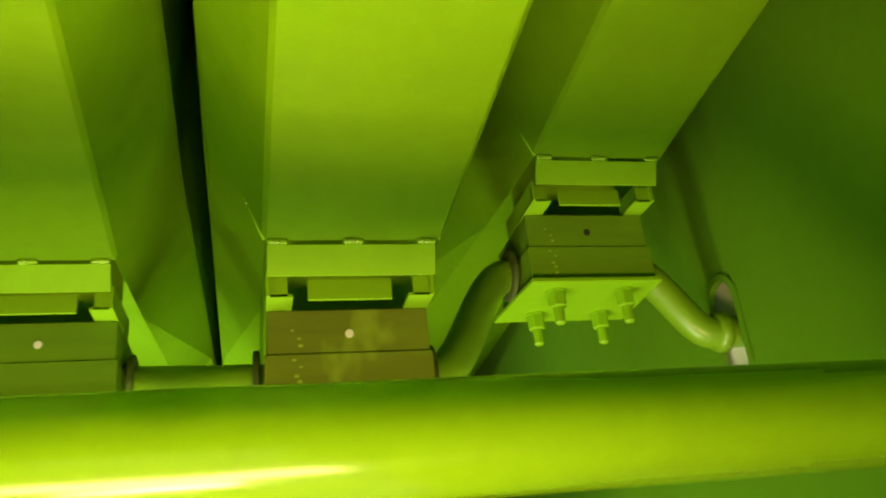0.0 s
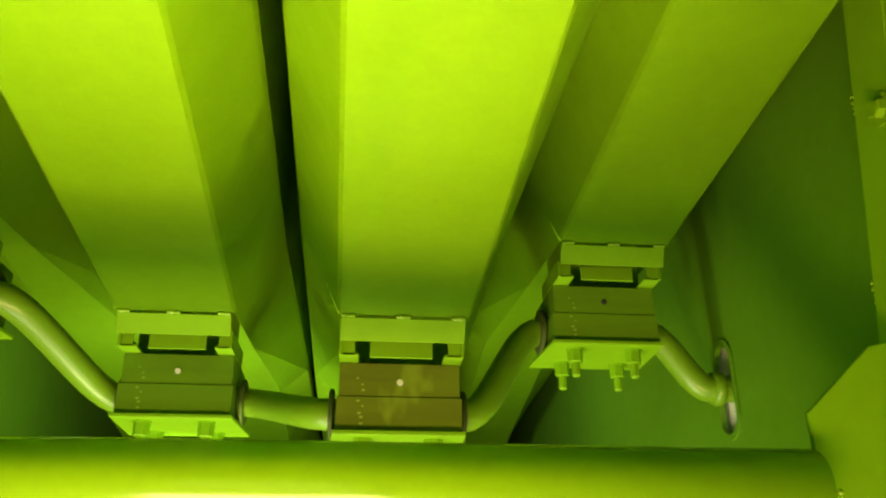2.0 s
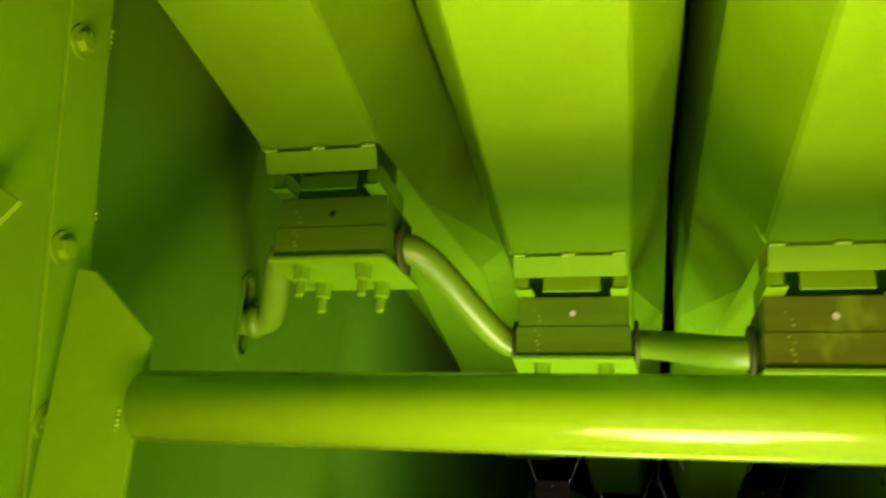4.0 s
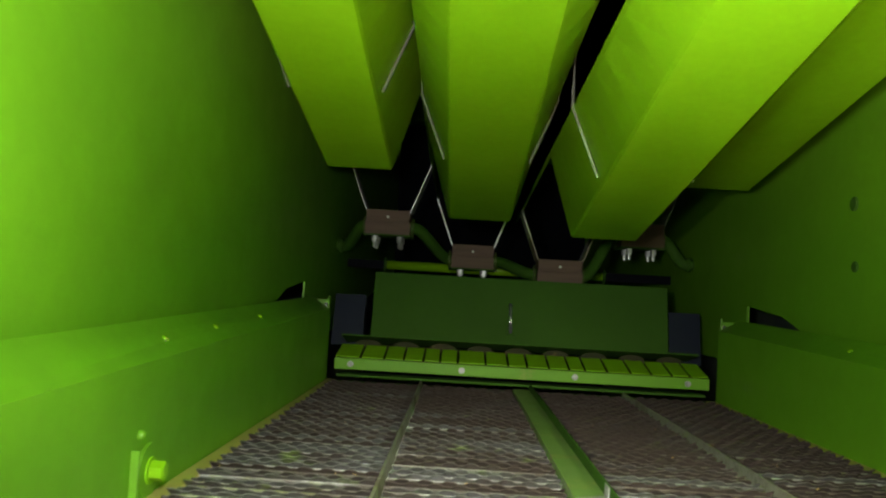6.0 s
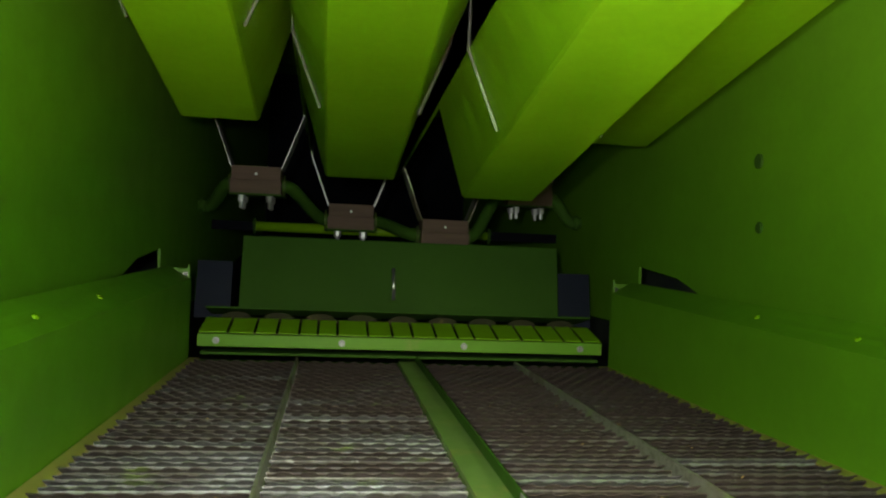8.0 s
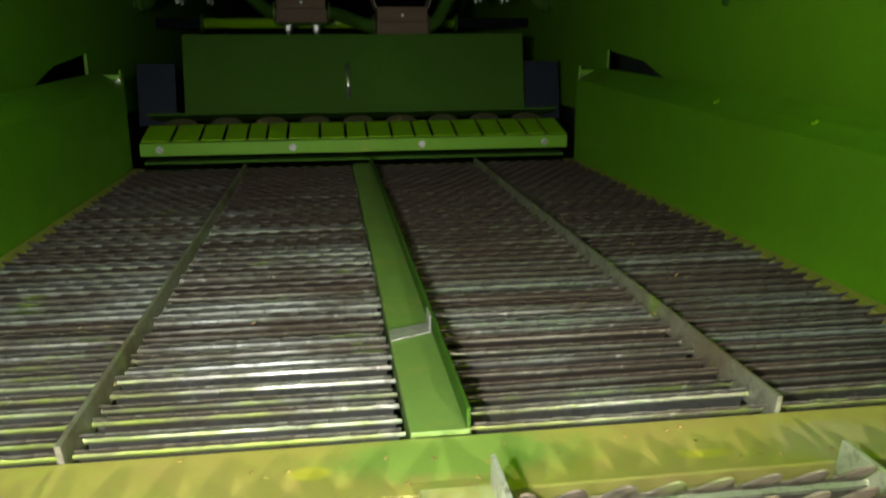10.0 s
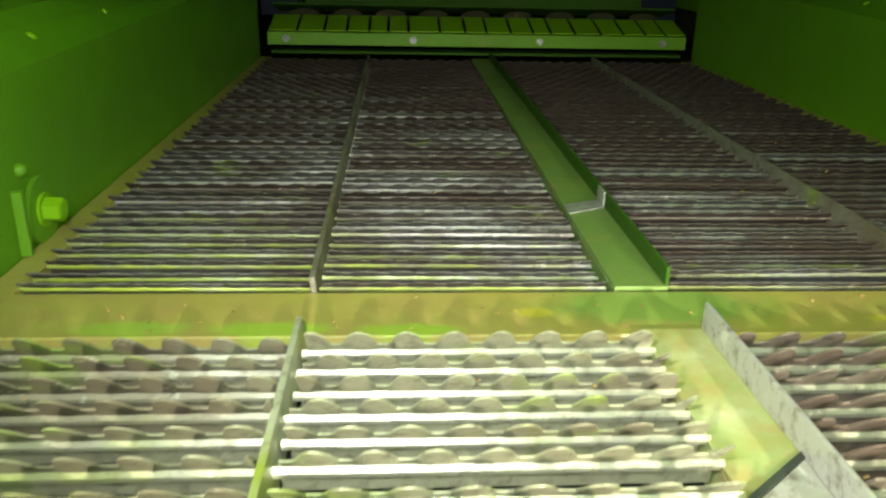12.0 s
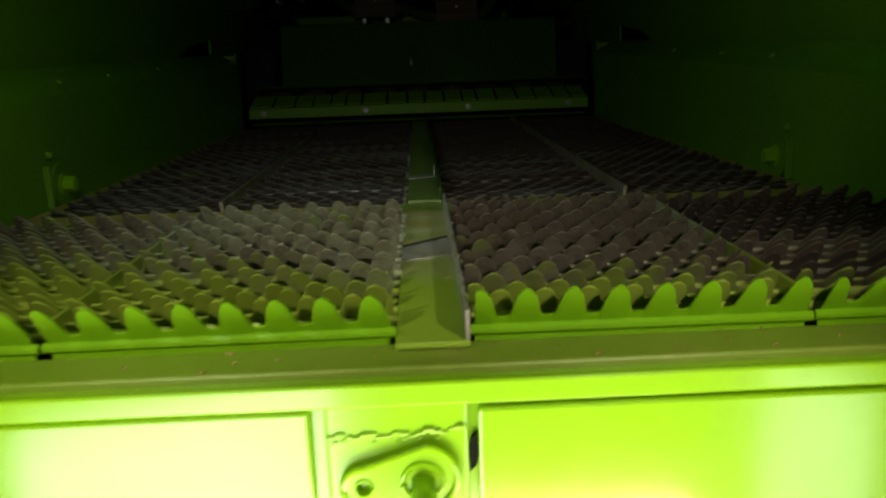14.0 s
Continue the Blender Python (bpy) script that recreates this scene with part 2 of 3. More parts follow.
M_BLOCK_B = wood("oiled_brown_beech", (0.135, 0.085, 0.058), (0.10, 0.062, 0.044))
M_WHITE = paint("white_dab_paint", (0.75, 0.76, 0.68), (0.68, 0.70, 0.6), rough=0.5, coat=0.0)
M_FADED = paint("faded_green_enamel", (0.145, 0.24, 0.055), (0.17, 0.25, 0.075), dust=0.15, rough=0.45, coat=0.05)
M_OLIVE = paint("olive_stained_enamel", (0.18, 0.29, 0.015), (0.22, 0.27, 0.035), dust=0.1, rough=0.45, coat=0.1)
# lip green darkened to stand for the light's falloff with distance
M_GRATE = paint("worn_grate_enamel", (0.135, 0.315, 0.014), (0.11, 0.27, 0.014), dust=0.05, rough=0.5, coat=0.0, gloss=0.25)
M_LEDGE = paint("dusty_brown_enamel", (0.028, 0.032, 0.012), (0.042, 0.034, 0.016), dust=0.05, rough=0.75, coat=0.0, gloss=0.15)
M_BRACKET = paint("flat_green_enamel", GREEN, (0.188, 0.405, 0.006), rough=0.6, coat=0.0, gloss=0.15)
M_CHAFF = paint("straw_crumbs", (0.42, 0.30, 0.09), (0.30, 0.16, 0.06), rough=0.8, coat=0.0)
# black that stands for unlit depth, not for a surface's own colour
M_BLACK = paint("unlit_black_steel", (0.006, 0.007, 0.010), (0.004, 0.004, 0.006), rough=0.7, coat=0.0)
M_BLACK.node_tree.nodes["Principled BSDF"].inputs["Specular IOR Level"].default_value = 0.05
M_RUBBER = paint("black_rubber", (0.02, 0.025, 0.02), (0.03, 0.035, 0.03), rough=0.6, coat=0.0)
M_EARTH = paint("dry_yard_earth", (0.28, 0.22, 0.15), (0.36, 0.30, 0.22), rough=0.9, coat=0.0)


# ---- building ----
def finish(name, bm, material, parent=None, label="", bevel=0.0, smooth=False):
    if bevel:
        bmesh.ops.bevel(bm, geom=list(bm.edges), offset=bevel, segments=2, affect="EDGES", profile=0.5)
    bmesh.ops.recalc_face_normals(bm, faces=bm.faces)
    me = bpy.data.meshes.new(name)
    bm.to_mesh(me)
    bm.free()
    me.materials.append(material)
    if smooth:
        for f in me.polygons:
            f.use_smooth = True
    ob = new(name, me)
    ob.parent = parent
    if label:
        tagged(ob, label)
    return ob


def part(name, bm, material, parent, label="", bevel=0.0, smooth=False):
    return finish(name, bm, material, parent, label, bevel, smooth)


def empty(name, label, category, group="", kind=""):
    return tagged(new(name), label, category, group, kind)


def share(ob, parent, m, name=""):
    """Another object on the same mesh."""
    o = new(name or ob.name.split(".")[0], ob.data)
    o.parent = parent
    o.matrix_basis = m
    return o


def add_box(bm, x0, x1, y0, y1, z0, z1, m=None):
    base = Matrix.Translation(((x0 + x1) / 2, (y0 + y1) / 2, (z0 + z1) / 2)) @ Matrix.Diagonal((x1 - x0, y1 - y0, z1 - z0, 1))
    bmesh.ops.create_cube(bm, size=1, matrix=m @ base if m else base)
    return bm


def box(x0, x1, y0, y1, z0, z1, m=None):
    return add_box(bmesh.new(), x0, x1, y0, y1, z0, z1, m)


def add_prism(bm, outline, depth, m):
    """A plate: outline in local x, y; thickness along local z."""
    low = [bm.verts.new(m @ Vector((x, y, 0))) for x, y in outline]
    top = [bm.verts.new(m @ Vector((x, y, depth))) for x, y in outline]
    bm.faces.new(low[::-1])
    bm.faces.new(top)
    for i in range(len(low)):
        j = (i + 1) % len(low)
        bm.faces.new((low[i], low[j], top[j], top[i]))
    return bm


def prism(outline, depth, m=Matrix()):
    return add_prism(bmesh.new(), outline, depth, m)


def add_tube(bm, points, radius, sides=20, caps=True):
    rings = []
    for i, p in enumerate(points):
        a, b = points[max(i - 1, 0)], points[min(i + 1, len(points) - 1)]
        q = (Vector(b) - Vector(a)).to_track_quat("Z", "Y")
        r = radius[i] if isinstance(radius, (list, tuple)) else radius
        rings.append([bm.verts.new(Vector(p) + q @ Vector((r * math.cos(t), r * math.sin(t), 0))) for t in (2 * math.pi * k / sides for k in range(sides))])
    for a, b in zip(rings, rings[1:]):
        for k in range(sides):
            bm.faces.new((a[k], a[(k + 1) % sides], b[(k + 1) % sides], b[k]))
    if caps:
        bm.faces.new(rings[0][::-1])
        bm.faces.new(rings[-1])
    return bm


def tube(points, radius, sides=20, caps=True):
    return add_tube(bmesh.new(), points, radius, sides, caps)


def bolt_mesh(head=0.009, height=0.007, washer=0.013):
    """A hexagon head on a washer; it sticks out along local z."""
    bm = bmesh.new()
    add_tube(bm, [(0, 0, 0), (0, 0, 0.002)], washer, 18)
    add_tube(bm, [(0, 0, 0.002), (0, 0, height), (0, 0, height + 0.0012)], [head, head, head * 0.8], 6)
    return bm


def stud_mesh():
    """A stud end with washer, nut and thread, hanging along local -z."""
    bm = bmesh.new()
    add_tube(bm, [(0, 0, 0), (0, 0, -0.002)], 0.011, 16)
    add_tube(bm, [(0, 0, -0.002), (0, 0, -0.017), (0, 0, -0.018)], [0.0100, 0.0100, 0.0085], 6)
    add_tube(bm, [(0, 0, -0.018), (0, 0, -0.034), (0, 0, -0.036)], [0.0056, 0.0056, 0.0038], 12)
    return bm


def weld_bead(bm, p, length, r, axis="x"):
    for k in range(5):
        o = (k - 2) * length / 5
        d = Vector((o, 0, 0)) if axis == "x" else Vector((0, 0, o)) if axis == "z" else Vector((0, o, 0))
        bmesh.ops.create_icosphere(bm, subdivisions=1, radius=r * (0.85 + 0.3 * random.random()), matrix=Matrix.Translation(Vector(p) + d))
    return bm


# ---- the housing ----
W = 0.57
def side_wall(name, s):
    """A side sheet of the straw hood, cut by an upright slot for the crank's end."""
    wall = tagged(new(name), "green enamelled sheet steel side wall of the straw hood", "wall", kind="structure")
    y0, y1, z0, z1 = (-0.286, -0.238, 0.460, 0.578) if s > 0 else (-0.287, -0.260, 0.472, 0.576)
    x0, x1 = sorted((s * W, s * (W + 0.006)))
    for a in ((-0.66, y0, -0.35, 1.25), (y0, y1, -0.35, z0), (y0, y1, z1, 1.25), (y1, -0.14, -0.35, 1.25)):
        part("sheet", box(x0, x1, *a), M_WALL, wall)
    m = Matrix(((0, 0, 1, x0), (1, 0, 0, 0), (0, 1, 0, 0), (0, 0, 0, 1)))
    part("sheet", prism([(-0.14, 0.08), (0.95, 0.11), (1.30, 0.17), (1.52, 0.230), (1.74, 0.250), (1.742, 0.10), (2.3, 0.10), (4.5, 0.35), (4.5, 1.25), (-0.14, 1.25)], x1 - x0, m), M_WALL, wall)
    # added sheet behind the slot; its pale colour stands for daylight coming through
    a, c = sorted((s * (W + 0.012), s * (W + 0.018)))
    part("bearing_plate", box(a, c, y0 - 0.03, y1 + 0.03, z0 - 0.02, z1 + 0.03), M_WHITE if s > 0 else M_PAINT, wall, "pale sheet behind the slot for the daylight in it")
    # oval rim round the slot
    bm = bmesh.new()
    cy, hy, cz, hz = (y0 + y1) / 2, (y1 - y0) / 2 + 0.004, (z0 + z1) / 2, (z1 - z0) / 2 + 0.004
    def oval(k, extra):
        t = 2 * math.pi * k / 32
        dz = (hz - hy) * (1 if math.sin(t) > 0 else -1)
        return Vector((s * (W - 0.003), cy + (hy + extra) * math.cos(t), cz + dz + (hy + extra) * math.sin(t)))
    a = [bm.verts.new(oval(k, -0.004)) for k in range(32)]
    b = [bm.verts.new(oval(k, 0.004)) for k in range(32)]
    c = [bm.verts.new(oval(k, 0.004) + Vector((s * 0.0025, 0, 0))) for k in range(32)]
    d = [bm.verts.new(oval(k, -0.004) + Vector((s * 0.0085, 0, 0))) for k in range(32)]
    for k in range(32):
        j = (k + 1) % 32
        for p, q in ((a, b), (b, c), (d, a)):
            bm.faces.new((p[k], p[j], q[j], q[k]))
    part("slot_rim", bm, M_WALL, wall)
    return wall


wall_left, wall_right = side_wall("wall_left", -1), side_wall("wall_right", 1)


def hood_panel(s):
    """The rear hood sheet, bolted over the side wall along a leaning edge."""
    panel = empty("hood_panel", "green rear hood side panel bolted along its edge", "panel", "hood panels")
    x = s * (W - 0.018)
    lean = math.atan2(0.12, 0.62)
    def edge(z):
        return -0.612 - (z - 0.48) * math.tan(lean) * 0.92
    out = [(edge(-0.35), -0.35), (edge(1.24), 1.24), (-1.95, 1.24), (-1.95, -0.35)]
    m = Matrix(((0, 0, s, x), (1, 0, 0, 0), (0, 1, 0, 0), (0, 0, 0, 1)))
    part("sheet", prism(out, 0.03, m), M_PAINT, panel)
    # raised flange strip beside the edge
    out = [(edge(-0.35) - 0.006, -0.35), (edge(1.24) - 0.006, 1.24), (edge(1.24) - 0.062, 1.24), (edge(-0.35) - 0.062, -0.35)]
    part("flange", prism(out, 0.004, m @ Matrix.Translation((0, 0, -0.004))), M_PAINT, panel, "", 0.0012)
    for z in (0.20, 0.33, 0.52, 0.70):
        part("weld_seam", weld_bead(bmesh.new(), (x + s * 0.001, edge(z) - 0.001, z), 0.03, 0.0035, "z"), M_GLOSS, panel, "", smooth=True)
    first = None
    for z in (0.335, 0.482, 0.672, 0.86):
        mm = Matrix.Translation((x - s * 0.004, edge(z) - 0.046, z)) @ pose(0, 0, 0, 0, -90 * s, 0)
        if first is None:
            first = part("bolt", bolt_mesh(0.0095, 0.008, 0.0155), M_GLOSS, panel, "green painted hexagon bolt")
            first.matrix_basis = mm
        else:
            share(first, panel, mm)
    if s < 0:
        lug = Matrix(((1, 0, 0, 0), (0, 0, 1, -0.755), (0, 1, 0, 0), (0, 0, 0, 1)))
        part("lug", prism([(-0.552, 0.509), (-0.512, 0.485), (-0.544, 0.449), (-0.552, 0.445)], 0.005, lug), M_PAINT, panel, "bright green chamfered lug", 0.0008)
    return panel


for s in (-1, 1):
    hood_panel(s)

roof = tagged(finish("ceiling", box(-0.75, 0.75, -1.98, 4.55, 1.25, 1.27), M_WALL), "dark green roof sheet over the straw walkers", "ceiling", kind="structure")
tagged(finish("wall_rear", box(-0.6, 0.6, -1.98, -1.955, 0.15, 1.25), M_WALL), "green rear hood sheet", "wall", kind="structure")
# closing sheet, black in place of the unlit depth at the front
tagged(finish("wall_front", box(-0.75, 0.75, 4.5, 4.55, -0.5, 1.25), M_BLACK), "black closing sheet for the unlit cavity at the front end", "wall", kind="structure")
# unseen closing sheets; their dark colour stands for depth behind the gaps
for s, nm in ((-1, "outer_wall_left"), (1, "outer_wall_right")):
    x0, x1 = sorted((s * 0.72, s * 0.725))
    tagged(finish(nm, box(x0, x1, -0.14, 4.5, -0.5, 0.46), M_DARK), "added dark sheet behind the sieve shoe's side gap", "wall", kind="structure")
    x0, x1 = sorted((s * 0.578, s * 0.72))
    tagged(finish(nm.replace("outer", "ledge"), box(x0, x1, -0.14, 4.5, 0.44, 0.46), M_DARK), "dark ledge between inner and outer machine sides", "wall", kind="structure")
tagged(finish("floor", box(-0.72, 0.72, -0.05, 4.5, -0.34, -0.32), M_DARK), "added dark floor under the sieve", "floor", kind="structure")
tagged(finish("ground", box(-60, 60, -60, 60, -1.5, -1.4), M_EARTH), "dry trodden earth of the yard", "ground", kind="structure")


# ---- rear cross tube ----
def cross_tube():
    t = empty("cross_tube", "glossy green cross tube welded between chamfered end plates", "tube")
    part("tube", tube([(-0.447, -0.645, 0.348), (0.447, -0.645, 0.348)], 0.029, 48), M_GLOSS, t, "", smooth=True)
    for s in (-1, 1):
        m = Matrix(((s, 0, 0, 0), (0, 0, 1, -0.652), (0, 1, 0, 0), (0, 0, 0, 1))) @ pose(0, 0, 0)
        out = [(0.449, 0.255), (0.449, 0.405), (0.513, 0.462), (0.533, 0.466), (0.533, 0.222), (0.487, 0.222)]
        pl = part("end_plate", prism(out, 0.006, m), M_PAINT, t, "bright green chamfered end plate", 0.001)
        part("weld", weld_bead(bmesh.new(), (s * 0.449, -0.6755, 0.333), 0.018, 0.0026, "z"), M_GLOSS, pl, "", smooth=True)
    return t


cross_tube()

# ---- straw walkers on their cranks ----
# rear and upper mark of each walker's rear bearing block: across, along, up
PITCH = 0.265
THROWS = [(-0.3975, -0.420, 0.606), (-0.1325, -0.279, 0.522), (0.1325, -0.400, 0.484), (0.3975, -0.313, 0.617)]
FRONT = (2.50, -0.146)


def knee(y):
    """Height of the lower edge of a walker's side over its block's mark."""
    return 0.168 - 0.0585 * y


def bearing(parent, base, wood_mat, dot_mat, rear):
    """A two-part wooden bearing block with clamp plate and studs."""
    y, z = base
    up = part("bearing_block", box(-0.066, 0.066, y, y + 0.104, z - 0.016, z + 0.021), wood_mat, parent, "split wooden crank bearing block", 0.001)
    lo = part("bearing_block", box(-0.068, 0.068, y - 0.0015, y + 0.105, z - 0.053, z - 0.0163), wood_mat, parent, "lower half of a wooden bearing block", 0.001)
    part("grease_plug", tube([(0.0, y + 0.002, z), (0.0, y - 0.0012, z)], [0.0042, 0.0034], 12), dot_mat, up)
    if rear:
        rm = random.Random(int(base[0] * 1000) + 5)
        for k in range(9):
            zz = z - 0.046 + 0.0062 * k + rm.uniform(-0.001, 0.001)
            xx = -0.043 + rm.uniform(-0.004, 0.004)
            half = 0.0007 + 0.0005 * rm.random()
            if abs(zz - z + 0.0165) > 0.003:
                yy = y if zz > z - 0.0165 else y - 0.0015
                part("punch_mark", box(xx - half * 1.6, xx + half * 1.6, yy - 0.0005, yy + 0.001, zz - half, zz + half), M_PALE, up if zz > z - 0.0165 else lo)
    plate = part("clamp_plate", prism([(-0.071, -0.004), (0.071, -0.004), (0.078, 0.118), (-0.078, 0.118)], 0.005, Matrix.Translation((0, y - 0.004, z - 0.0585))), M_PAINT if rear else M_DIMMED, parent, "", 0.001)
    first = None
    for yy in (0.018, 0.088):
        for xx in (-0.038, 0.038):
            m = Matrix.Translation((xx, y + yy, z - 0.0585))
            if first is None:
                first = part("stud", stud_mesh(), M_PAINT if rear else M_FOIL, plate)
                first.matrix_basis = m
            else:
                share(first, plate, m)


def walker(i, wood_mat, dot_mat):
    """One straw walker, built about the mark of its rear block."""
    w = empty("straw_walker", "long green sheet steel straw walker on wooden crank bearings", "straw walker", "straw walkers")
    def shell(sections, name, mat, label=""):
        bm = bmesh.new()
        rows = [[bm.verts.new((x + askew(y), y, z)) for x, z in sec] for y, sec in sections]
        for a, b in zip(rows, rows[1:]):
            for k in range(len(a) - 1):
                bm.faces.new((a[k], a[k + 1], b[k + 1], b[k]))
        bmesh.ops.solidify(bm, geom=list(bm.faces), thickness=0.0016)
        return part(name, bm, mat, w, label)
    P = 0.067
    def half(y):
        return 0.115 + 0.007 * min(max(y / 0.6, 0.0), 1.0)
    def askew(y):
        return -0.018 * min(y, 0.0)
    # rear pan with flared sides
    def rear_z(y):
        return 0.057 + 0.125 * (-0.058 - y)
    ys = [-0.058, -1.15]
    shell([(y, [(-P, rear_z(y)), (P, rear_z(y))]) for y in ys], "rear_pan", M_PAINT, "smooth bright green rear return pan")
    for s in (-1, 1):
        shell([(y, [(s * P, rear_z(y)), (s * (P + 0.004), rear_z(y) + 0.004), (s * half(y), knee(y) - 0.004)]) for y in [-0.058 - 1.092 * k / 20 for k in range(21)]], "rear_side", M_PAINT)
        # side sheet from end to end
        ends = [-1.15, 0.0, 0.6, 2.75]
        shell([(y, [(s * half(y), knee(y) - 0.004), (s * (half(y) + 0.003), knee(y) + 0.004), (s * (half(y) + 0.003), knee(y) + 0.21)]) for y in ends], "side_sheet", M_PAINT)
        shell([(y, [(s * (P + d), z), (s * half(y), knee(y) - 0.004)]) for y, d, z in ((-0.058, 0.001, 0.058), (0.12, 0.004, 0.066), (0.50, 0.008, 0.094))], "mid_side", M_PAINT)
    # front pan, deeper towards the front
    def front_z(y):
        return -0.110 + 0.18 * (1.78 - y)
    ys = [0.12, 1.78]
    shell([(y, [(-P, front_z(y)), (P, front_z(y))]) for y in ys], "front_pan", M_PAINT, "green front return pan, open at its lower end")
    for s in (-1, 1):
        shell([(y, [(s * P, front_z(y)), (s * (P + 0.004), front_z(y) + 0.004), (s * half(y), max(knee(y) - 0.004, front_z(y) + 0.008))]) for y in [0.12 + 1.66 * k / 24 for k in range(25)]], "front_side", M_PAINT)
        # folded bright lip on the end of the flare
        y = 1.42
        part("edge_lip", tube([(s * (half(y) + 0.005), y, knee(y) + 0.12), (s * (half(y) + 0.005), y, knee(y)), (s * (P + 0.012), y, front_z(y) + 0.012)], 0.0028, 6), M_ZINC, w, "bright folded sheet edge")
    shell([(y, [(-half(y), knee(y) + 0.2), (half(y), knee(y) + 0.2)]) for y in (-1.15, 0.0, 0.6, 2.75)], "deck", M_DIMMED)
    shell([(y, [(-half(y), knee(y) - 0.002), (half(y), knee(y) - 0.002)]) for y in (-0.05, 0.13)], "cross_sheet", M_PAINT)
    # channel bracket that carries the rear block
    br = part("bracket", prism([(-0.066, 0), (0.066, 0), (0.066, 0.025), (-0.066, 0.025)], 0.003, Matrix.Translation((0, -0.0565, 0.0545)) @ pose(0, 0, 0, -64, 0, 0)), M_BRACKET, w, "green folded channel bracket", 0.0008)
    for s in (-1, 1):
        bm = bmesh.new()
        a, b = sorted((s * 0.0665, s * 0.0635))
        add_box(bm, a, b, -0.034, 0.06, 0.021, 0.042)
        a, b = sorted((s * 0.0665, s * 0.050))
        add_box(bm, a, b, -0.030, -0.027, 0.0215, 0.038)
        a, b = sorted((s * 0.0665, s * 0.046))
        add_box(bm, a, b, -0.030, 0.02, 0.0212, 0.0235)
        part("channel_lip", bm, M_BRACKET, br)
    part("tab", box(-0.034, 0.034, -0.022, -0.019, 0.0215, 0.040), M_BRACKET, br, "", 0.0008)
    part("channel_web", box(-0.062, 0.062, 0.036, 0.039, 0.0215, 0.16), M_BRACKET, br)
    for x in (-0.058, 0.0, 0.058):
        part("weld", weld_bead(bmesh.new(), (x, -0.0595, 0.0555), 0.014, 0.0030), M_GLOSS, br, "", smooth=True)
    for s in (-1, 1):
        foot, tip = Vector((s * (P + 0.001), -0.0585, 0.0575)), Vector((s * (P + 0.021), -0.0585, 0.112))
        wing = part("wing", tube([foot, foot.lerp(tip, 0.35) + Vector((s * 0.001, 0, 0)), tip], [0.0014, 0.0013, 0.0008], 8), M_BRACKET, br, "thin upturned bracket edge", smooth=True)
        path = [foot.lerp(tip, 0.55 + 0.45 * k / 14) + Vector((s * random.uniform(-0.0008, 0.0012), -0.0006, 0)) for k in range(15)]
        bm = tube(path, [random.uniform(0.0007, 0.0022) for k in path], 8)
        part("weld", bm, M_GLOSS, wing, "uneven glossy weld", smooth=True)
    bearing(w, (0.0, 0.0), wood_mat, dot_mat, True)
    # front block on flared straps
    fy, fz = FRONT
    for s in (-1, 1):
        x = [(s * 0.066, 0.018), (s * 0.069, 0.018), (s * 0.126, 0.168), (s * 0.123, 0.168)]
        x = x if s > 0 else x[::-1]
        part("strap", prism(x, 0.10, Matrix(((1, 0, 0, 0), (0, 0, 1, fy + 0.002), (0, 1, 0, fz), (0, 0, 0, 1)))), M_STRIP, w, "thin flared hanger strap")
    bearing(w, (fy, fz), M_BLOCK_B, M_WHITE, False)
    w.location = THROWS[i]
    return w


for i, (a, b) in enumerate(((M_BLOCK_G, M_RUBBER), (M_BLOCK_G, M_WHITE), (M_BLOCK_S, M_WHITE), (M_BLOCK_G, M_RUBBER))):
    walker(i, a, b)


def crankshaft(dy, dz, mat, label):
    c = empty("crankshaft", label, "crankshaft", "walker cranks")
    ends = (-0.264, 0.519)
    knots = [(-0.60, *ends), (-0.545, *ends)]
    for x, y, z in THROWS:
        knots += [(x - 0.074, y + 0.052, z - 0.026), (x + 0.074, y + 0.052, z - 0.026)]
    knots += [(0.545, *ends), (0.60, *ends)]
    pts = []
    for a, b in zip(knots, knots[1:]):
        for k in range(14):
            f = k / 14
            g = f * f * (3 - 2 * f)
            pts.append((a[0] + (b[0] - a[0]) * f, a[1] + (b[1] - a[1]) * g + dy, a[2] + (b[2] - a[2]) * g + dz))
    pts.append((knots[-1][0], knots[-1][1] + dy, knots[-1][2] + dz))
    part("shaft", tube(pts, 0.0178, 24), mat, c, "", smooth=True)
    first = None
    for x, y, z in THROWS:
        for s in (-1, 1):
            m = Matrix.Translation((x + s * 0.0745, y + 0.052 + dy, z - 0.026 + dz))
            if first is None:
                bm = tube([(-0.003, 0, 0), (-0.002, 0, 0), (0.002, 0, 0), (0.003, 0, 0)], [0.026, 0.029, 0.029, 0.026], 28)
                first = part("thrust_washer", bm, M_WASHER, c, "rusty thrust washer")
                first.matrix_basis = m
            else:
                share(first, c, m)
    for s in (-1, 1):
        part("end_collar", tube([(s * 0.560, ends[0] + dy, ends[1] + dz), (s * 0.548, ends[0] + dy, ends[1] + dz)], [0.024, 0.021], 24), mat, c, "", smooth=True)
    return c


crankshaft(0, 0, M_CRANK, "dusty, darkened green bent crankshaft through wooden bearing blocks")
crankshaft(FRONT[0], FRONT[1], M_DIMMED, "green bent crankshaft at the walkers' front, darkened for the gloom")

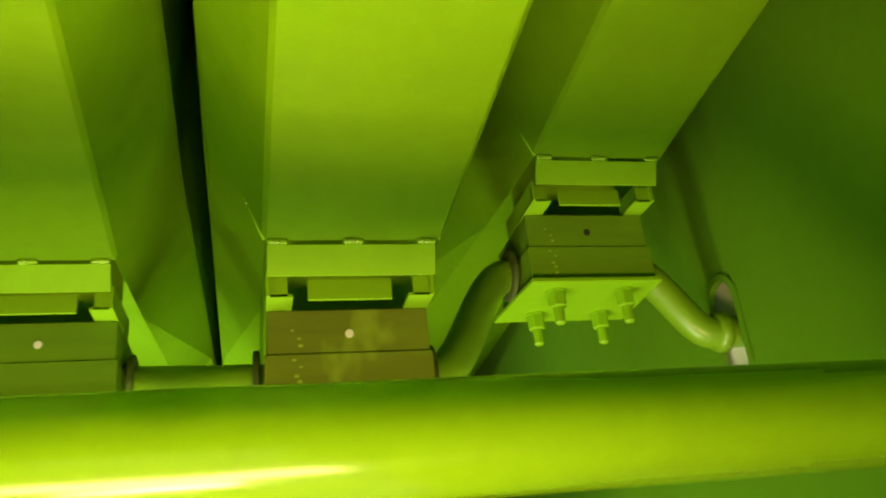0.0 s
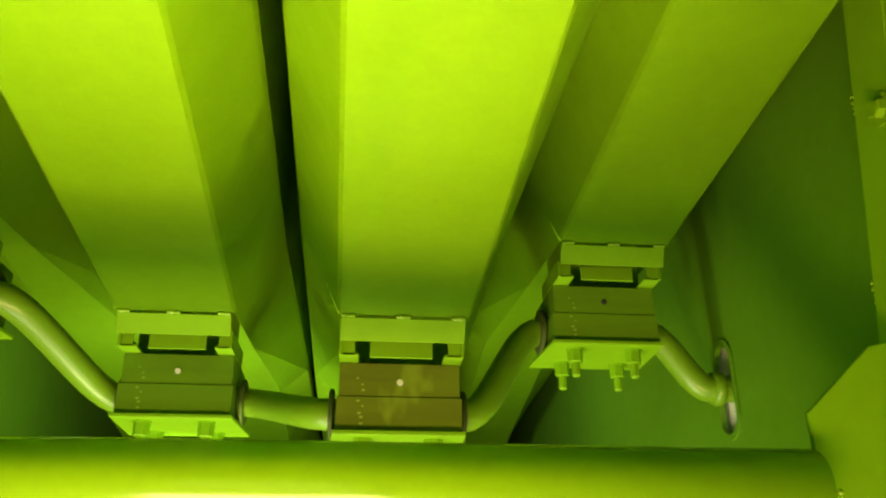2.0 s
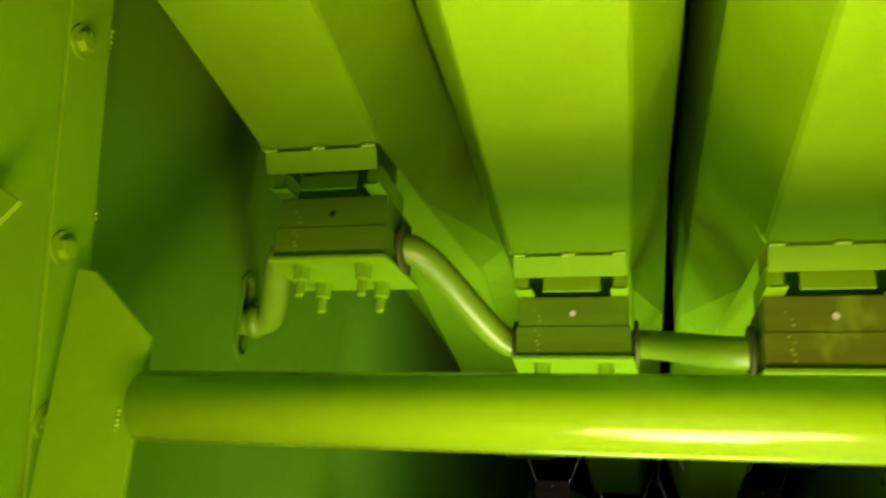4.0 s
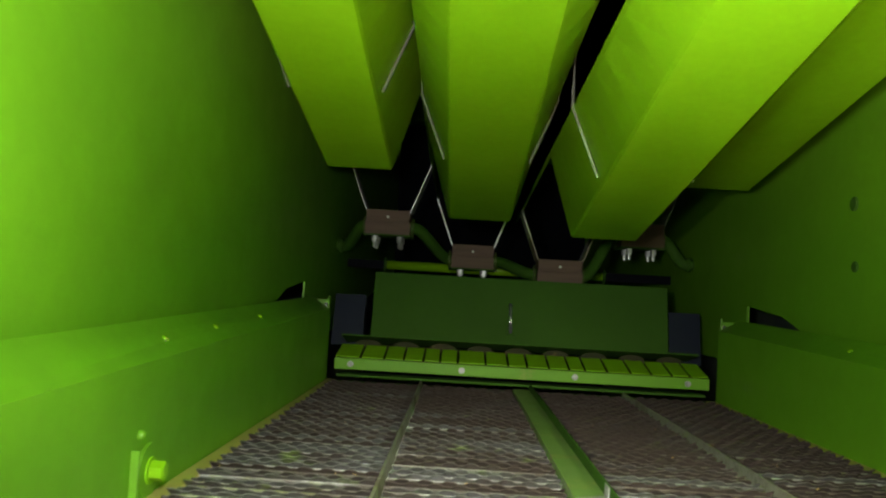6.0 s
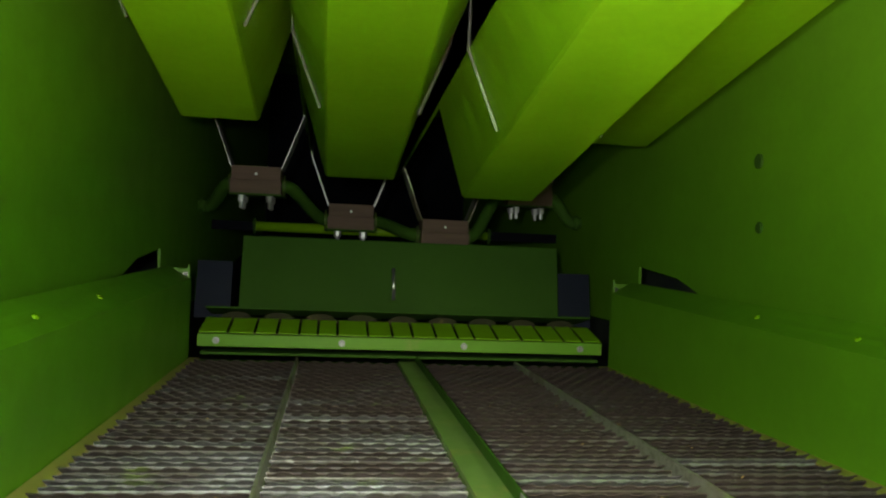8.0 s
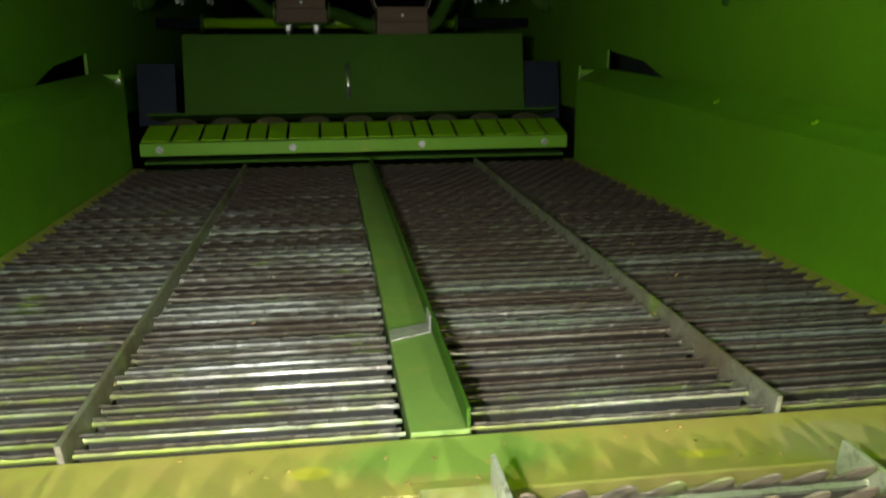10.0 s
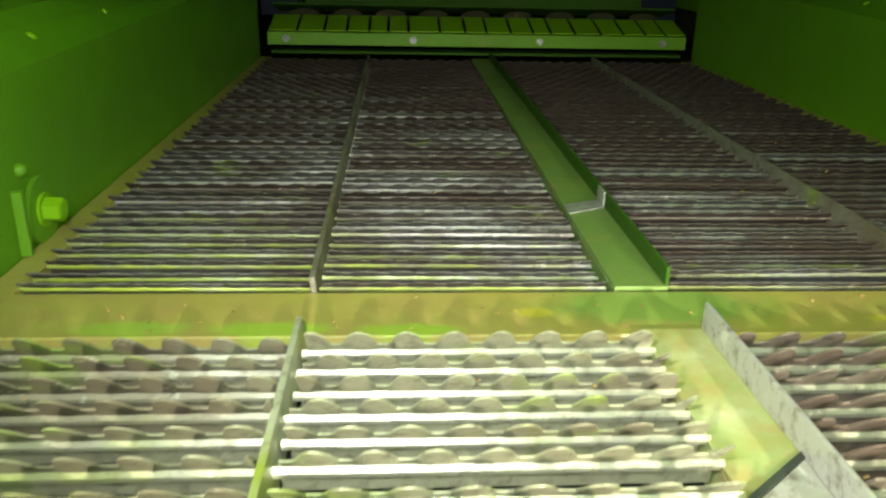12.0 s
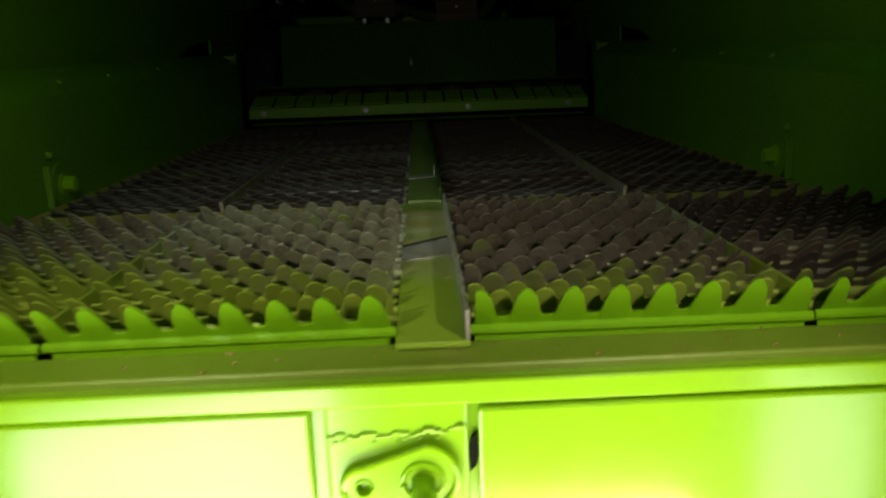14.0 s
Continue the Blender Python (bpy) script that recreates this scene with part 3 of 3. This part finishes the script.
# ---- sieve shoe ----
SX = 0.5
def shoe():
    sh = empty("sieve_shoe", "green sheet steel sieve shoe with flared side plates", "sieve shoe")
    for s in (-1, 1):
        bm = bmesh.new()
        ends = []
        for y, fold, top in ((-0.12, 0.130, 0.170), (1.742, 0.183, 0.211)):
            ends.append([bm.verts.new((s * x, y, z)) for x, z in ((SX, -0.16), (SX, fold), (SX + 0.052, top), (SX + 0.053, top - 0.003), (SX + 0.003, fold - 0.003), (SX + 0.004, -0.16))])
        for k in range(6):
            bm.faces.new((ends[0][k], ends[0][(k + 1) % 6], ends[1][(k + 1) % 6], ends[1][k]))
        bm.faces.new(ends[0][::-1])
        bm.faces.new(ends[1])
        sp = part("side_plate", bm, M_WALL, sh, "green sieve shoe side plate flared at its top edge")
        # adjusting bolt with bracket strip on the side
        b = part("eccentric_washer", tube([(s * (SX - 0.001), 0.545, 0.03), (s * (SX - 0.005), 0.545, 0.03)], 0.030, 28), M_WALL, sp)
        bb = part("adjusting_bolt", bolt_mesh(0.011, 0.016, 0.015), M_PAINT, sp, "green hexagon adjusting bolt")
        bb.matrix_basis = Matrix.Translation((s * (SX - 0.005), 0.545, 0.03)) @ pose(0, 0, 0, 0, -90 * s, 0)
        x0, x1 = sorted((s * (SX - 0.001), s * (SX - 0.010)))
        part("stop_strip", box(x0, x1, 0.498, 0.503, 0.004, 0.060), M_WALL, sp, "", 0.0008)
        bmn = bmesh.new()
        bmesh.ops.create_icosphere(bmn, subdivisions=2, radius=0.006, matrix=Matrix.Translation((s * (SX - 0.002), 0.52, 0.072)))
        part("stop_stud", bmn, M_WALL, sp, "", smooth=True)
        first = None
        for yy, zz in ((1.10, 0.1785), (0.84, 0.1715), (0.64, 0.166)):
            m = Matrix.Translation((s * (SX + 0.024), yy, zz)) @ pose(0, 0, 0, 0, -32 * s, 0)
            if first is None:
                first = part("rivet", tube([(0, 0, 0), (0, 0, 0.002), (0, 0, 0.0034)], [0.005, 0.005, 0.0025], 12), M_GLOSS, sp)
                first.matrix_basis = m
            else:
                share(first, sp, m)
        x0, x1 = sorted((s * (SX + 0.006), s * (W - 0.003)))
        part("end_flange", box(x0, x1, -0.125, -0.121, -0.30, 0.178), M_WALL, sp, "", 0.001)
    # rear end: upper lip, two bright plates and the middle bracket
    part("rear_lip", box(-SX, SX, -0.130, -0.122, -0.0165, -0.001), M_GLOSS, sh, "", 0.002)
    part("rear_sheet", box(-SX, SX, -0.122, -0.119, -0.30, -0.001), M_GLOSS, sh)
    for x0, x1, z1 in ((-0.49, -0.0745, -0.0168), (0.0245, 0.49, -0.0188)):
        part("rear_plate", box(x0, x1, -0.131, -0.1225, -0.24, z1), M_GLOSS, sh, "bright glossy green end plate", 0.002)
    br = part("lever_bracket", box(-0.066, 0.0185, -0.1295, -0.122, -0.16, -0.012), M_GLOSS, sh, "thickly painted lever bracket", 0.0024)
    bm = bmesh.new()
    for k in range(17):
        rise = 0.0025 * max(0.0, (k - 9) / 8)
        weld_bead(bm, (-0.0615 + k * 0.0047, -0.1297, -0.0335 + rise + 0.0014 * math.sin(k * 1.7)), 0.0045, 0.0012 + 0.0011 * random.random())
        if random.random() < 0.6:
            weld_bead(bm, (-0.060 + k * 0.0046, -0.1297, -0.0370 + rise + 0.001 * math.sin(k * 2.3)), 0.002, 0.0008 + 0.0006 * random.random())
    part("weld", bm, M_GLOSS, br, "lumpy glossy weld seam", smooth=True)
    part("torn_slit", prism([(0.0192, -0.062), (0.0232, -0.058), (0.0262, -0.040), (0.0262, -0.034), (0.0205, -0.040), (0.0186, -0.050)], 0.003, Matrix(((1, 0, 0, 0), (0, 0, 1, -0.1255), (0, 1, 0, 0), (0, 0, 0, 1)))), M_BLACK, sh, "dark torn slit beside the bracket")
    # teardrop lever with a hole, on its pivot
    bm = bmesh.new()
    ring = []
    for k in range(40):
        t = 2 * math.pi * k / 40
        c, r = ((-0.0095, -0.0605), 0.0205) if math.cos(t) > 0.12 else ((-0.044, -0.0655), 0.0130)
        ring.append((c[0] + r * math.cos(t), c[1] + r * math.sin(t)))
    hole = [(-0.0445 + 0.0052 * math.cos(2 * math.pi * k / 40), -0.0650 + 0.0052 * math.sin(2 * math.pi * k / 40)) for k in range(40)]
    outer, inner, oback, iback = ([bm.verts.new((x, yy, z)) for x, z in o] for o, yy in ((ring, -0.134), (hole, -0.134), (ring, -0.127), (hole, -0.127)))
    for k in range(40):
        j = (k + 1) % 40
        bm.faces.new((outer[k], outer[j], inner[j], inner[k]))
        bm.faces.new((outer[k], oback[k], oback[j], outer[j]))
        bm.faces.new((inner[k], inner[j], iback[j], iback[k]))
    # its thick rounded rim, the boss round the pivot and the burr of the hole
    add_tube(bm, [(x, -0.1342, z) for x, z in ring + ring[:1]], 0.0022, 8)
    add_tube(bm, [(-0.0095 + 0.0118 * math.cos(q * 0.3), -0.1342, -0.0625 + 0.0118 * math.sin(q * 0.3)) for q in range(-2, 14)], 0.0019, 8)
    add_tube(bm, [(x, -0.1342, z) for x, z in hole + hole[:1]], 0.0009, 6)
    part("lever", bm, M_GLOSS, br, "teardrop adjusting lever with a hole")
    part("pivot", tube([(-0.0095, -0.134, -0.064), (-0.0095, -0.147, -0.070), (-0.0095, -0.156, -0.092), (-0.0095, -0.158, -0.15)], [0.0078, 0.0078, 0.0074, 0.007], 20), M_GLOSS, br, "", smooth=True)
    return sh


shoe()


def sieve():
    """The adjustable louvre sieve: frame, dividers, centre channel and toothed slats."""
    sv = empty("louvre_sieve", "worn louvre sieve with rows of toothed rusty slats", "sieve")
    for s in (-1, 1):
        x0, x1 = sorted((s * (SX - 0.002), s * 0.474))
        part("side_rail", box(x0, x1, -0.118, 1.74, -0.045, 0.003), M_DUSTY, sv, "dusty olive sieve side rail", 0.0015)
    part("cross_bar", box(-0.474, 0.474, 0.350, 0.422, -0.03, 0.005), M_CROSS, sv, "dusty olive cross bar with green repaint at its middle", 0.0015)
    part("rear_rail", box(-0.474, 0.474, -0.118, -0.077, -0.045, 0.004), M_OLIVE, sv, "dusty olive rear rail", 0.002)
    part("front_rail", box(-0.474, 0.474, 1.69, 1.74, -0.045, 0.0), M_DIMMED, sv, "", 0.0015)
    # centre channel: a flat with one upright side
    def angle_bar(y0, y1, half, tall, z, mat, mat2, label):
        a = part("centre_bar", box(-half, half, y0, y1, z - 0.004, z), mat, sv, label, 0.0008)
        part("lip", box(-half, 0.003 - half, y0, y1, z - 0.024, z - 0.0045), mat, a)
        part("upright", box(half - 0.003, half, y0, y1, z + 0.0005, z + tall), mat2, a, "", 0.0006)
        return a
    angle_bar(0.422, 1.70, 0.021, 0.016, 0.009, M_FADED, M_DIMMED, "faded green centre angle bar")
    angle_bar(-0.092, 0.350, 0.0235, 0.020, 0.009, M_PALE, M_STRIP, "pale chalky worn centre angle bar")
    cl = part("clip", prism([(-0.0216, -0.016), (0.0172, 0.002), (0.0172, 0.027), (-0.0216, 0.011)], 0.0016, Matrix.Translation((0, 0.612, 0.0094))), M_FOIL, sv, "bare metal clip wrapped over the bar", 0.0004)
    part("clip_side", box(0.0158, 0.0174, 0.614, 0.641, 0.0095, 0.0262), M_FOIL, cl, "", 0.0004)
    part("joint_plate", prism([(-0.0225, 0.112), (0.0200, 0.130), (0.0200, 0.199), (-0.0225, 0.163)], 0.0012, Matrix.Translation((0, 0, 0.0092))), M_STRIP, sv, "bare grey joint plate on the centre bar", 0.0003)
    part("joint_edge", prism([(-0.0232, 0.1635), (0.0205, 0.1995), (0.0205, 0.2045), (-0.0232, 0.1685)], 0.0022, Matrix.Translation((0, 0, 0.0092))), M_DARK, sv, "dark lapped joint edge")
    for x in (-0.25, 0.25):
        lean = -7 if x < 0 else 7
        for y0, y1, h in ((0.423, 1.69, 0.017), (-0.050, 0.349, 0.021)):
            m = Matrix.Translation((x, 0, -0.006)) @ pose(0, 0, 0, 0, lean, 0)
            part("divider", box(-0.0022, 0.0022, y0, y1, 0, h + 0.006, m), M_SPRAYED if y0 < 0 else M_DIVIDER, sv, "grey bare metal divider strip", 0.0008)
    # toothed slats
    pitch = 0.0293
    def slat_mesh(width, shift, tooth, base, fold=1.0):
        """Comb plate in local x and z, with a rounded bead along its root."""
        bm = bmesh.new()
        n = int(round(width / pitch * 14))
        front, back = [], []
        for k in range(n + 1):
            x = -width / 2 + width * k / n
            ph = ((x / pitch + shift) % 1.0)
            d = (0.46 - ph) / 0.42 if ph < 0.46 else (ph - 0.46) / 0.50
            u = min(max((d - 0.38) / 0.46, 0.0), 1.0)
            f = 1 - 0.20 * (d / 0.38) ** 2 if d < 0.38 else 0.80 * (1 - u * u * (3 - 2 * u))
            top = base + tooth * f
            curl = 0.0035 * f
            front.append((bm.verts.new((x, -0.0070, -0.0125)), bm.verts.new((x, -0.0007, 0.001)), bm.verts.new((x, -0.0007 - curl, top))))
            back.append((bm.verts.new((x, -0.0058, -0.0132)), bm.verts.new((x, 0.0007, 0.000)), bm.verts.new((x, 0.0007 - curl, top))))
        for k in range(n):
            for a in (0, 1):
                bm.faces.new((front[k][a], front[k + 1][a], front[k + 1][a + 1], front[k][a + 1]))
                bm.faces.new((back[k][a], back[k][a + 1], back[k + 1][a + 1], back[k + 1][a]))
            bm.faces.new((front[k][2], front[k + 1][2], back[k + 1][2], back[k][2]))
        for side in (0, n):
            for a in (0, 1):
                bm.faces.new((front[side][a], front[side][a + 1], back[side][a + 1], back[side][a]))
        bmesh.ops.recalc_face_normals(bm, faces=bm.faces)
        old = len(bm.faces)
        # folded bead
        pro = [(-0.0007, -0.0030), (-0.0042, -0.0020), (-0.0054, 0.0008), (-0.0042, 0.0034), (-0.0007, 0.0044)]
        pro = [(-0.0007 + (y + 0.0007) * fold, 0.0008 + (z - 0.0008) * fold) for y, z in pro]
        la = [bm.verts.new((-width / 2 - 0.004, y, z)) for y, z in pro]
        lb = [bm.verts.new((width / 2 + 0.004, y, z)) for y, z in pro]
        for k in range(4):
            bm.faces.new((la[k], lb[k], lb[k + 1], la[k + 1])).material_index = 1
        bm.faces.new(la).material_index = 1
        bm.faces.new(lb[::-1]).material_index = 1
        bmesh.ops.recalc_face_normals(bm, faces=bm.faces)
        me = bpy.data.meshes.new("slat")
        bm.to_mesh(me)
        bm.free()
        return me
    spans = [(-0.474, -0.256), (-0.246, -0.026), (0.026, 0.246), (0.256, 0.474)]
    kinds = {}
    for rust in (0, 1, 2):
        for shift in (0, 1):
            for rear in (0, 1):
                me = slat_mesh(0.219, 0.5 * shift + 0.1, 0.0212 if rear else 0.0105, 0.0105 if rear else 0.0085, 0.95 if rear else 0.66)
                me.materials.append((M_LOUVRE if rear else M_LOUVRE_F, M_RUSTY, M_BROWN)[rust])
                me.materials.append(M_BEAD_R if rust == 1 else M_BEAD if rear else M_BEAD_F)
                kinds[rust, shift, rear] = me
    comb = slat_mesh(0.219, 0.1, 0.0275, 0.010)
    comb.materials.append(M_PAINT)
    comb.materials.append(M_PAINT)
    rnd = random.Random(4)
    step = 0.0242
    rows = []
    y = -0.066
    while y < 0.338:
        rows.append((y, 1))
        y += step
    y = 0.440
    while y < 1.685:
        rows.append((y, 0))
        y += step
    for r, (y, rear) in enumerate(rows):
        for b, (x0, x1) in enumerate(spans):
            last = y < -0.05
            # darker rust on far and right-hand slats also stands for weaker light there
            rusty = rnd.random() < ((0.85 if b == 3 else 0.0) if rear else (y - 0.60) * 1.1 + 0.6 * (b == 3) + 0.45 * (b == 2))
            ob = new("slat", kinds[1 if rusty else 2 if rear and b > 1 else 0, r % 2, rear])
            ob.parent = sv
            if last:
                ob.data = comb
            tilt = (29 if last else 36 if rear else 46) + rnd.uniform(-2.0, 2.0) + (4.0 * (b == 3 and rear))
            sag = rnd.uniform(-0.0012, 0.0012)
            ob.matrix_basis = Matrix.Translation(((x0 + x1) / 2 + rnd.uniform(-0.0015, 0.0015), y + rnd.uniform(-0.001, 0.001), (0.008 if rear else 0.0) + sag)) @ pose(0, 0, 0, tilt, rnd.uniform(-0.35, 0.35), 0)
    # pivot wires under the slats
    for x0, x1 in spans:
        bm = bmesh.new()
        for f in (0.2, 0.8):
            x = x0 + (x1 - x0) * f
            add_tube(bm, [(x, -0.1, -0.020), (x, 1.7, -0.020)], 0.003, 8)
        part("link_wire", bm, M_WASHER, sv)
    return sv


sieve()


def chaff():
    """Crumbs of straw and rust that lie on the sieve."""
    rc = random.Random(23)
    bm = bmesh.new()
    for k in range(150):
        y = rc.choice((rc.uniform(-0.05, 0.34), rc.uniform(0.45, 1.2), rc.uniform(0.354, 0.42), rc.uniform(-0.115, -0.08)))
        x = rc.uniform(-0.46, 0.46)
        flat = 0.354 <= y <= 0.42 or y < -0.075
        z = (0.0058 if y > 0 else 0.0048) if flat else (0.016 if y < 0.4 else 0.008)
        size = rc.uniform(0.0007, 0.0019)
        m = Matrix.Translation((x, y, z)) @ pose(0, 0, 0, rc.uniform(-25, 25), rc.uniform(-25, 25), rc.uniform(0, 180)) @ Matrix.Diagonal((size * rc.uniform(1, 3.2), size, size * 0.4, 1))
        bmesh.ops.create_cube(bm, size=1, matrix=m)
    tagged(finish("chaff", bm, M_CHAFF), "scattered straw and rust crumbs lying on the sieve", "chaff", kind="stuff")


chaff()


# ---- grain pan end with fingers ----
def finger_grate():
    g = empty("finger_grate", "green fingered end plate of the grain pan with bolted lip", "grate")
    part("lip", box(-0.482, 0.482, 1.742, 1.748, 0.029, 0.058), M_GRATE, g, "bright green bolted lip", 0.0015)
    part("lower_fold", box(-0.475, 0.475, 1.748, 1.80, 0.010, 0.016), M_DIMMED, g)
    # slits between the fingers, unevenly spaced
    slits = [-0.482, -0.415, -0.354, -0.303, -0.252, -0.209, -0.163, -0.091, -0.033, 0.016, 0.072, 0.124, 0.165, 0.221, 0.281, 0.334, 0.386, 0.433, 0.482]
    slope = math.degrees(math.atan2(0.024, 0.104))
    for a, b in zip(slits, slits[1:]):
        m = Matrix.Translation(((a + b) / 2, 1.744, 0.060)) @ pose(0, 0, 0, slope, 0, 0)
        hw = (b - a) / 2 - 0.0032
        part("finger", box(-hw, hw, 0, 0.107, 0, 0.003), M_PAINT, g, "", 0.0008).matrix_basis = m
    # dark sheet that puts the shade behind the slits into colour
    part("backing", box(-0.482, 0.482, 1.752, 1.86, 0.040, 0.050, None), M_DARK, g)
    first = None
    for x in (-0.440, -0.152, 0.139, 0.427):
        m = Matrix.Translation((x, 1.742, 0.043)) @ pose(0, 0, 0, 90, 0, 0)
        if first is None:
            first = part("bolt", bolt_mesh(0.0065, 0.009, 0.008), M_FOIL, g, "shiny zinc bolt")
            first.matrix_basis = m
        else:
            share(first, g, m)
    return g


finger_grate()


def step_panel():
    p = empty("step_panel", "green riser panel behind the finger grate, darkened for the dim far end", "panel")
    m = Matrix.Translation((0, 1.95, 0.09)) @ pose(0, 0, 0, -12, 0, 0)
    part("sheet", box(-0.415, 0.43, 0, 0.004, 0, 0.20, m), M_DIMMED, p, "", 0.001)
    part("upper_fold", box(-0.415, 0.43, 0, 0.03, 0.20, 0.204, m), M_DIMMED, p)
    part("lower_fold", box(-0.48, 0.48, -0.12, 0.0, -0.004, 0.0, m), M_DIMMED, p)
    ring = [(-0.47, 0.0)]
    for k in range(9):
        c = -0.41 + 0.1025 * k
        ring += [(c - 0.036 * math.cos(math.pi * q / 8), 0.009 + 0.015 * math.sin(math.pi * q / 8)) for q in range(9)]
    ring += [(0.47, 0.009), (0.47, 0.0)]
    part("scalloped_strip", prism(ring, 0.004, Matrix(((1, 0, 0, 0), (0, 0, 1, 1.862), (0, 1, 0, 0.077), (0, 0, 0, 1)))), M_LEDGE, p, "dusty brown scalloped strip")
    part("latch_rod", tube([tuple(m @ Vector((-0.018, -0.006, 0.045))), tuple(m @ Vector((-0.02, -0.006, 0.13)))], 0.006, 14), M_ZINC, p, "short bare steel latch rod", smooth=True)
    part("latch_foot", box(-0.03, -0.004, -0.004, 0.0, 0.04, 0.06, m), M_DIMMED, p, "", 0.001)
    for s in (-1, 1):
        a, b = sorted((s * 0.44, s * 0.53))
        # dark sheet put where the side opening lies in shade
        part("side_shutter", box(a, b, 0.03, 0.034, -0.01, 0.14, m), M_NAVY, p, "bluish black sheet for the dark side opening")
        a, b = sorted((s * 0.503, s * 0.568))
        post = part("corner_angle", box(a, b, 1.746, 1.750, -0.02, 0.206), M_WALL, p, "green upright corner angle", 0.001)
        a, b = sorted((s * 0.503, s * 0.507))
        part("corner_lip", box(a, b, 1.734, 1.746, 0.06, 0.215), M_WALL, post, "", 0.001)
        bolt = part("bolt", bolt_mesh(0.006, 0.007, 0.008), M_ZINC, post, "shiny zinc bolt")
        bolt.matrix_basis = Matrix.Translation((s * 0.513, 1.7455, 0.190)) @ pose(0, 0, 0, 90, 0, 0)
    return p


step_panel()
front_tube = empty("front_tube", "bright green cross tube behind the front crank", "tube")
part("tube", tube([(-0.43, 2.50, 0.327), (0.33, 2.50, 0.327)], 0.016, 32), M_GLOSS, front_tube, "", smooth=True)
for s in (-0.435, 0.335):
    part("end_flange", tube([(s - 0.004, 2.50, 0.327), (s + 0.004, 2.50, 0.327)], 0.026, 24), M_DIMMED, front_tube)
for s in (-1, 1):
    a, b = sorted((s * 0.57, 0.339 if s > 0 else -0.439))
    part("stay", box(a, b, 2.495, 2.505, 0.312, 0.342), M_BLACK, front_tube, "black added stay to the side wall")

# dark grommets in the side sheet
for y, z, r in ((1.184, 0.333, 0.013), (1.194, 0.453, 0.017)):
    g = empty("grommet", "dull green grommet in the green side sheet", "grommet", "grommets")
    part("ring", tube([(W + 0.001, y, z), (W - 0.003, y, z), (W - 0.0045, y, z)], [r * 0.8, r * 0.8, r * 0.65], 24), M_DIMMED, g)
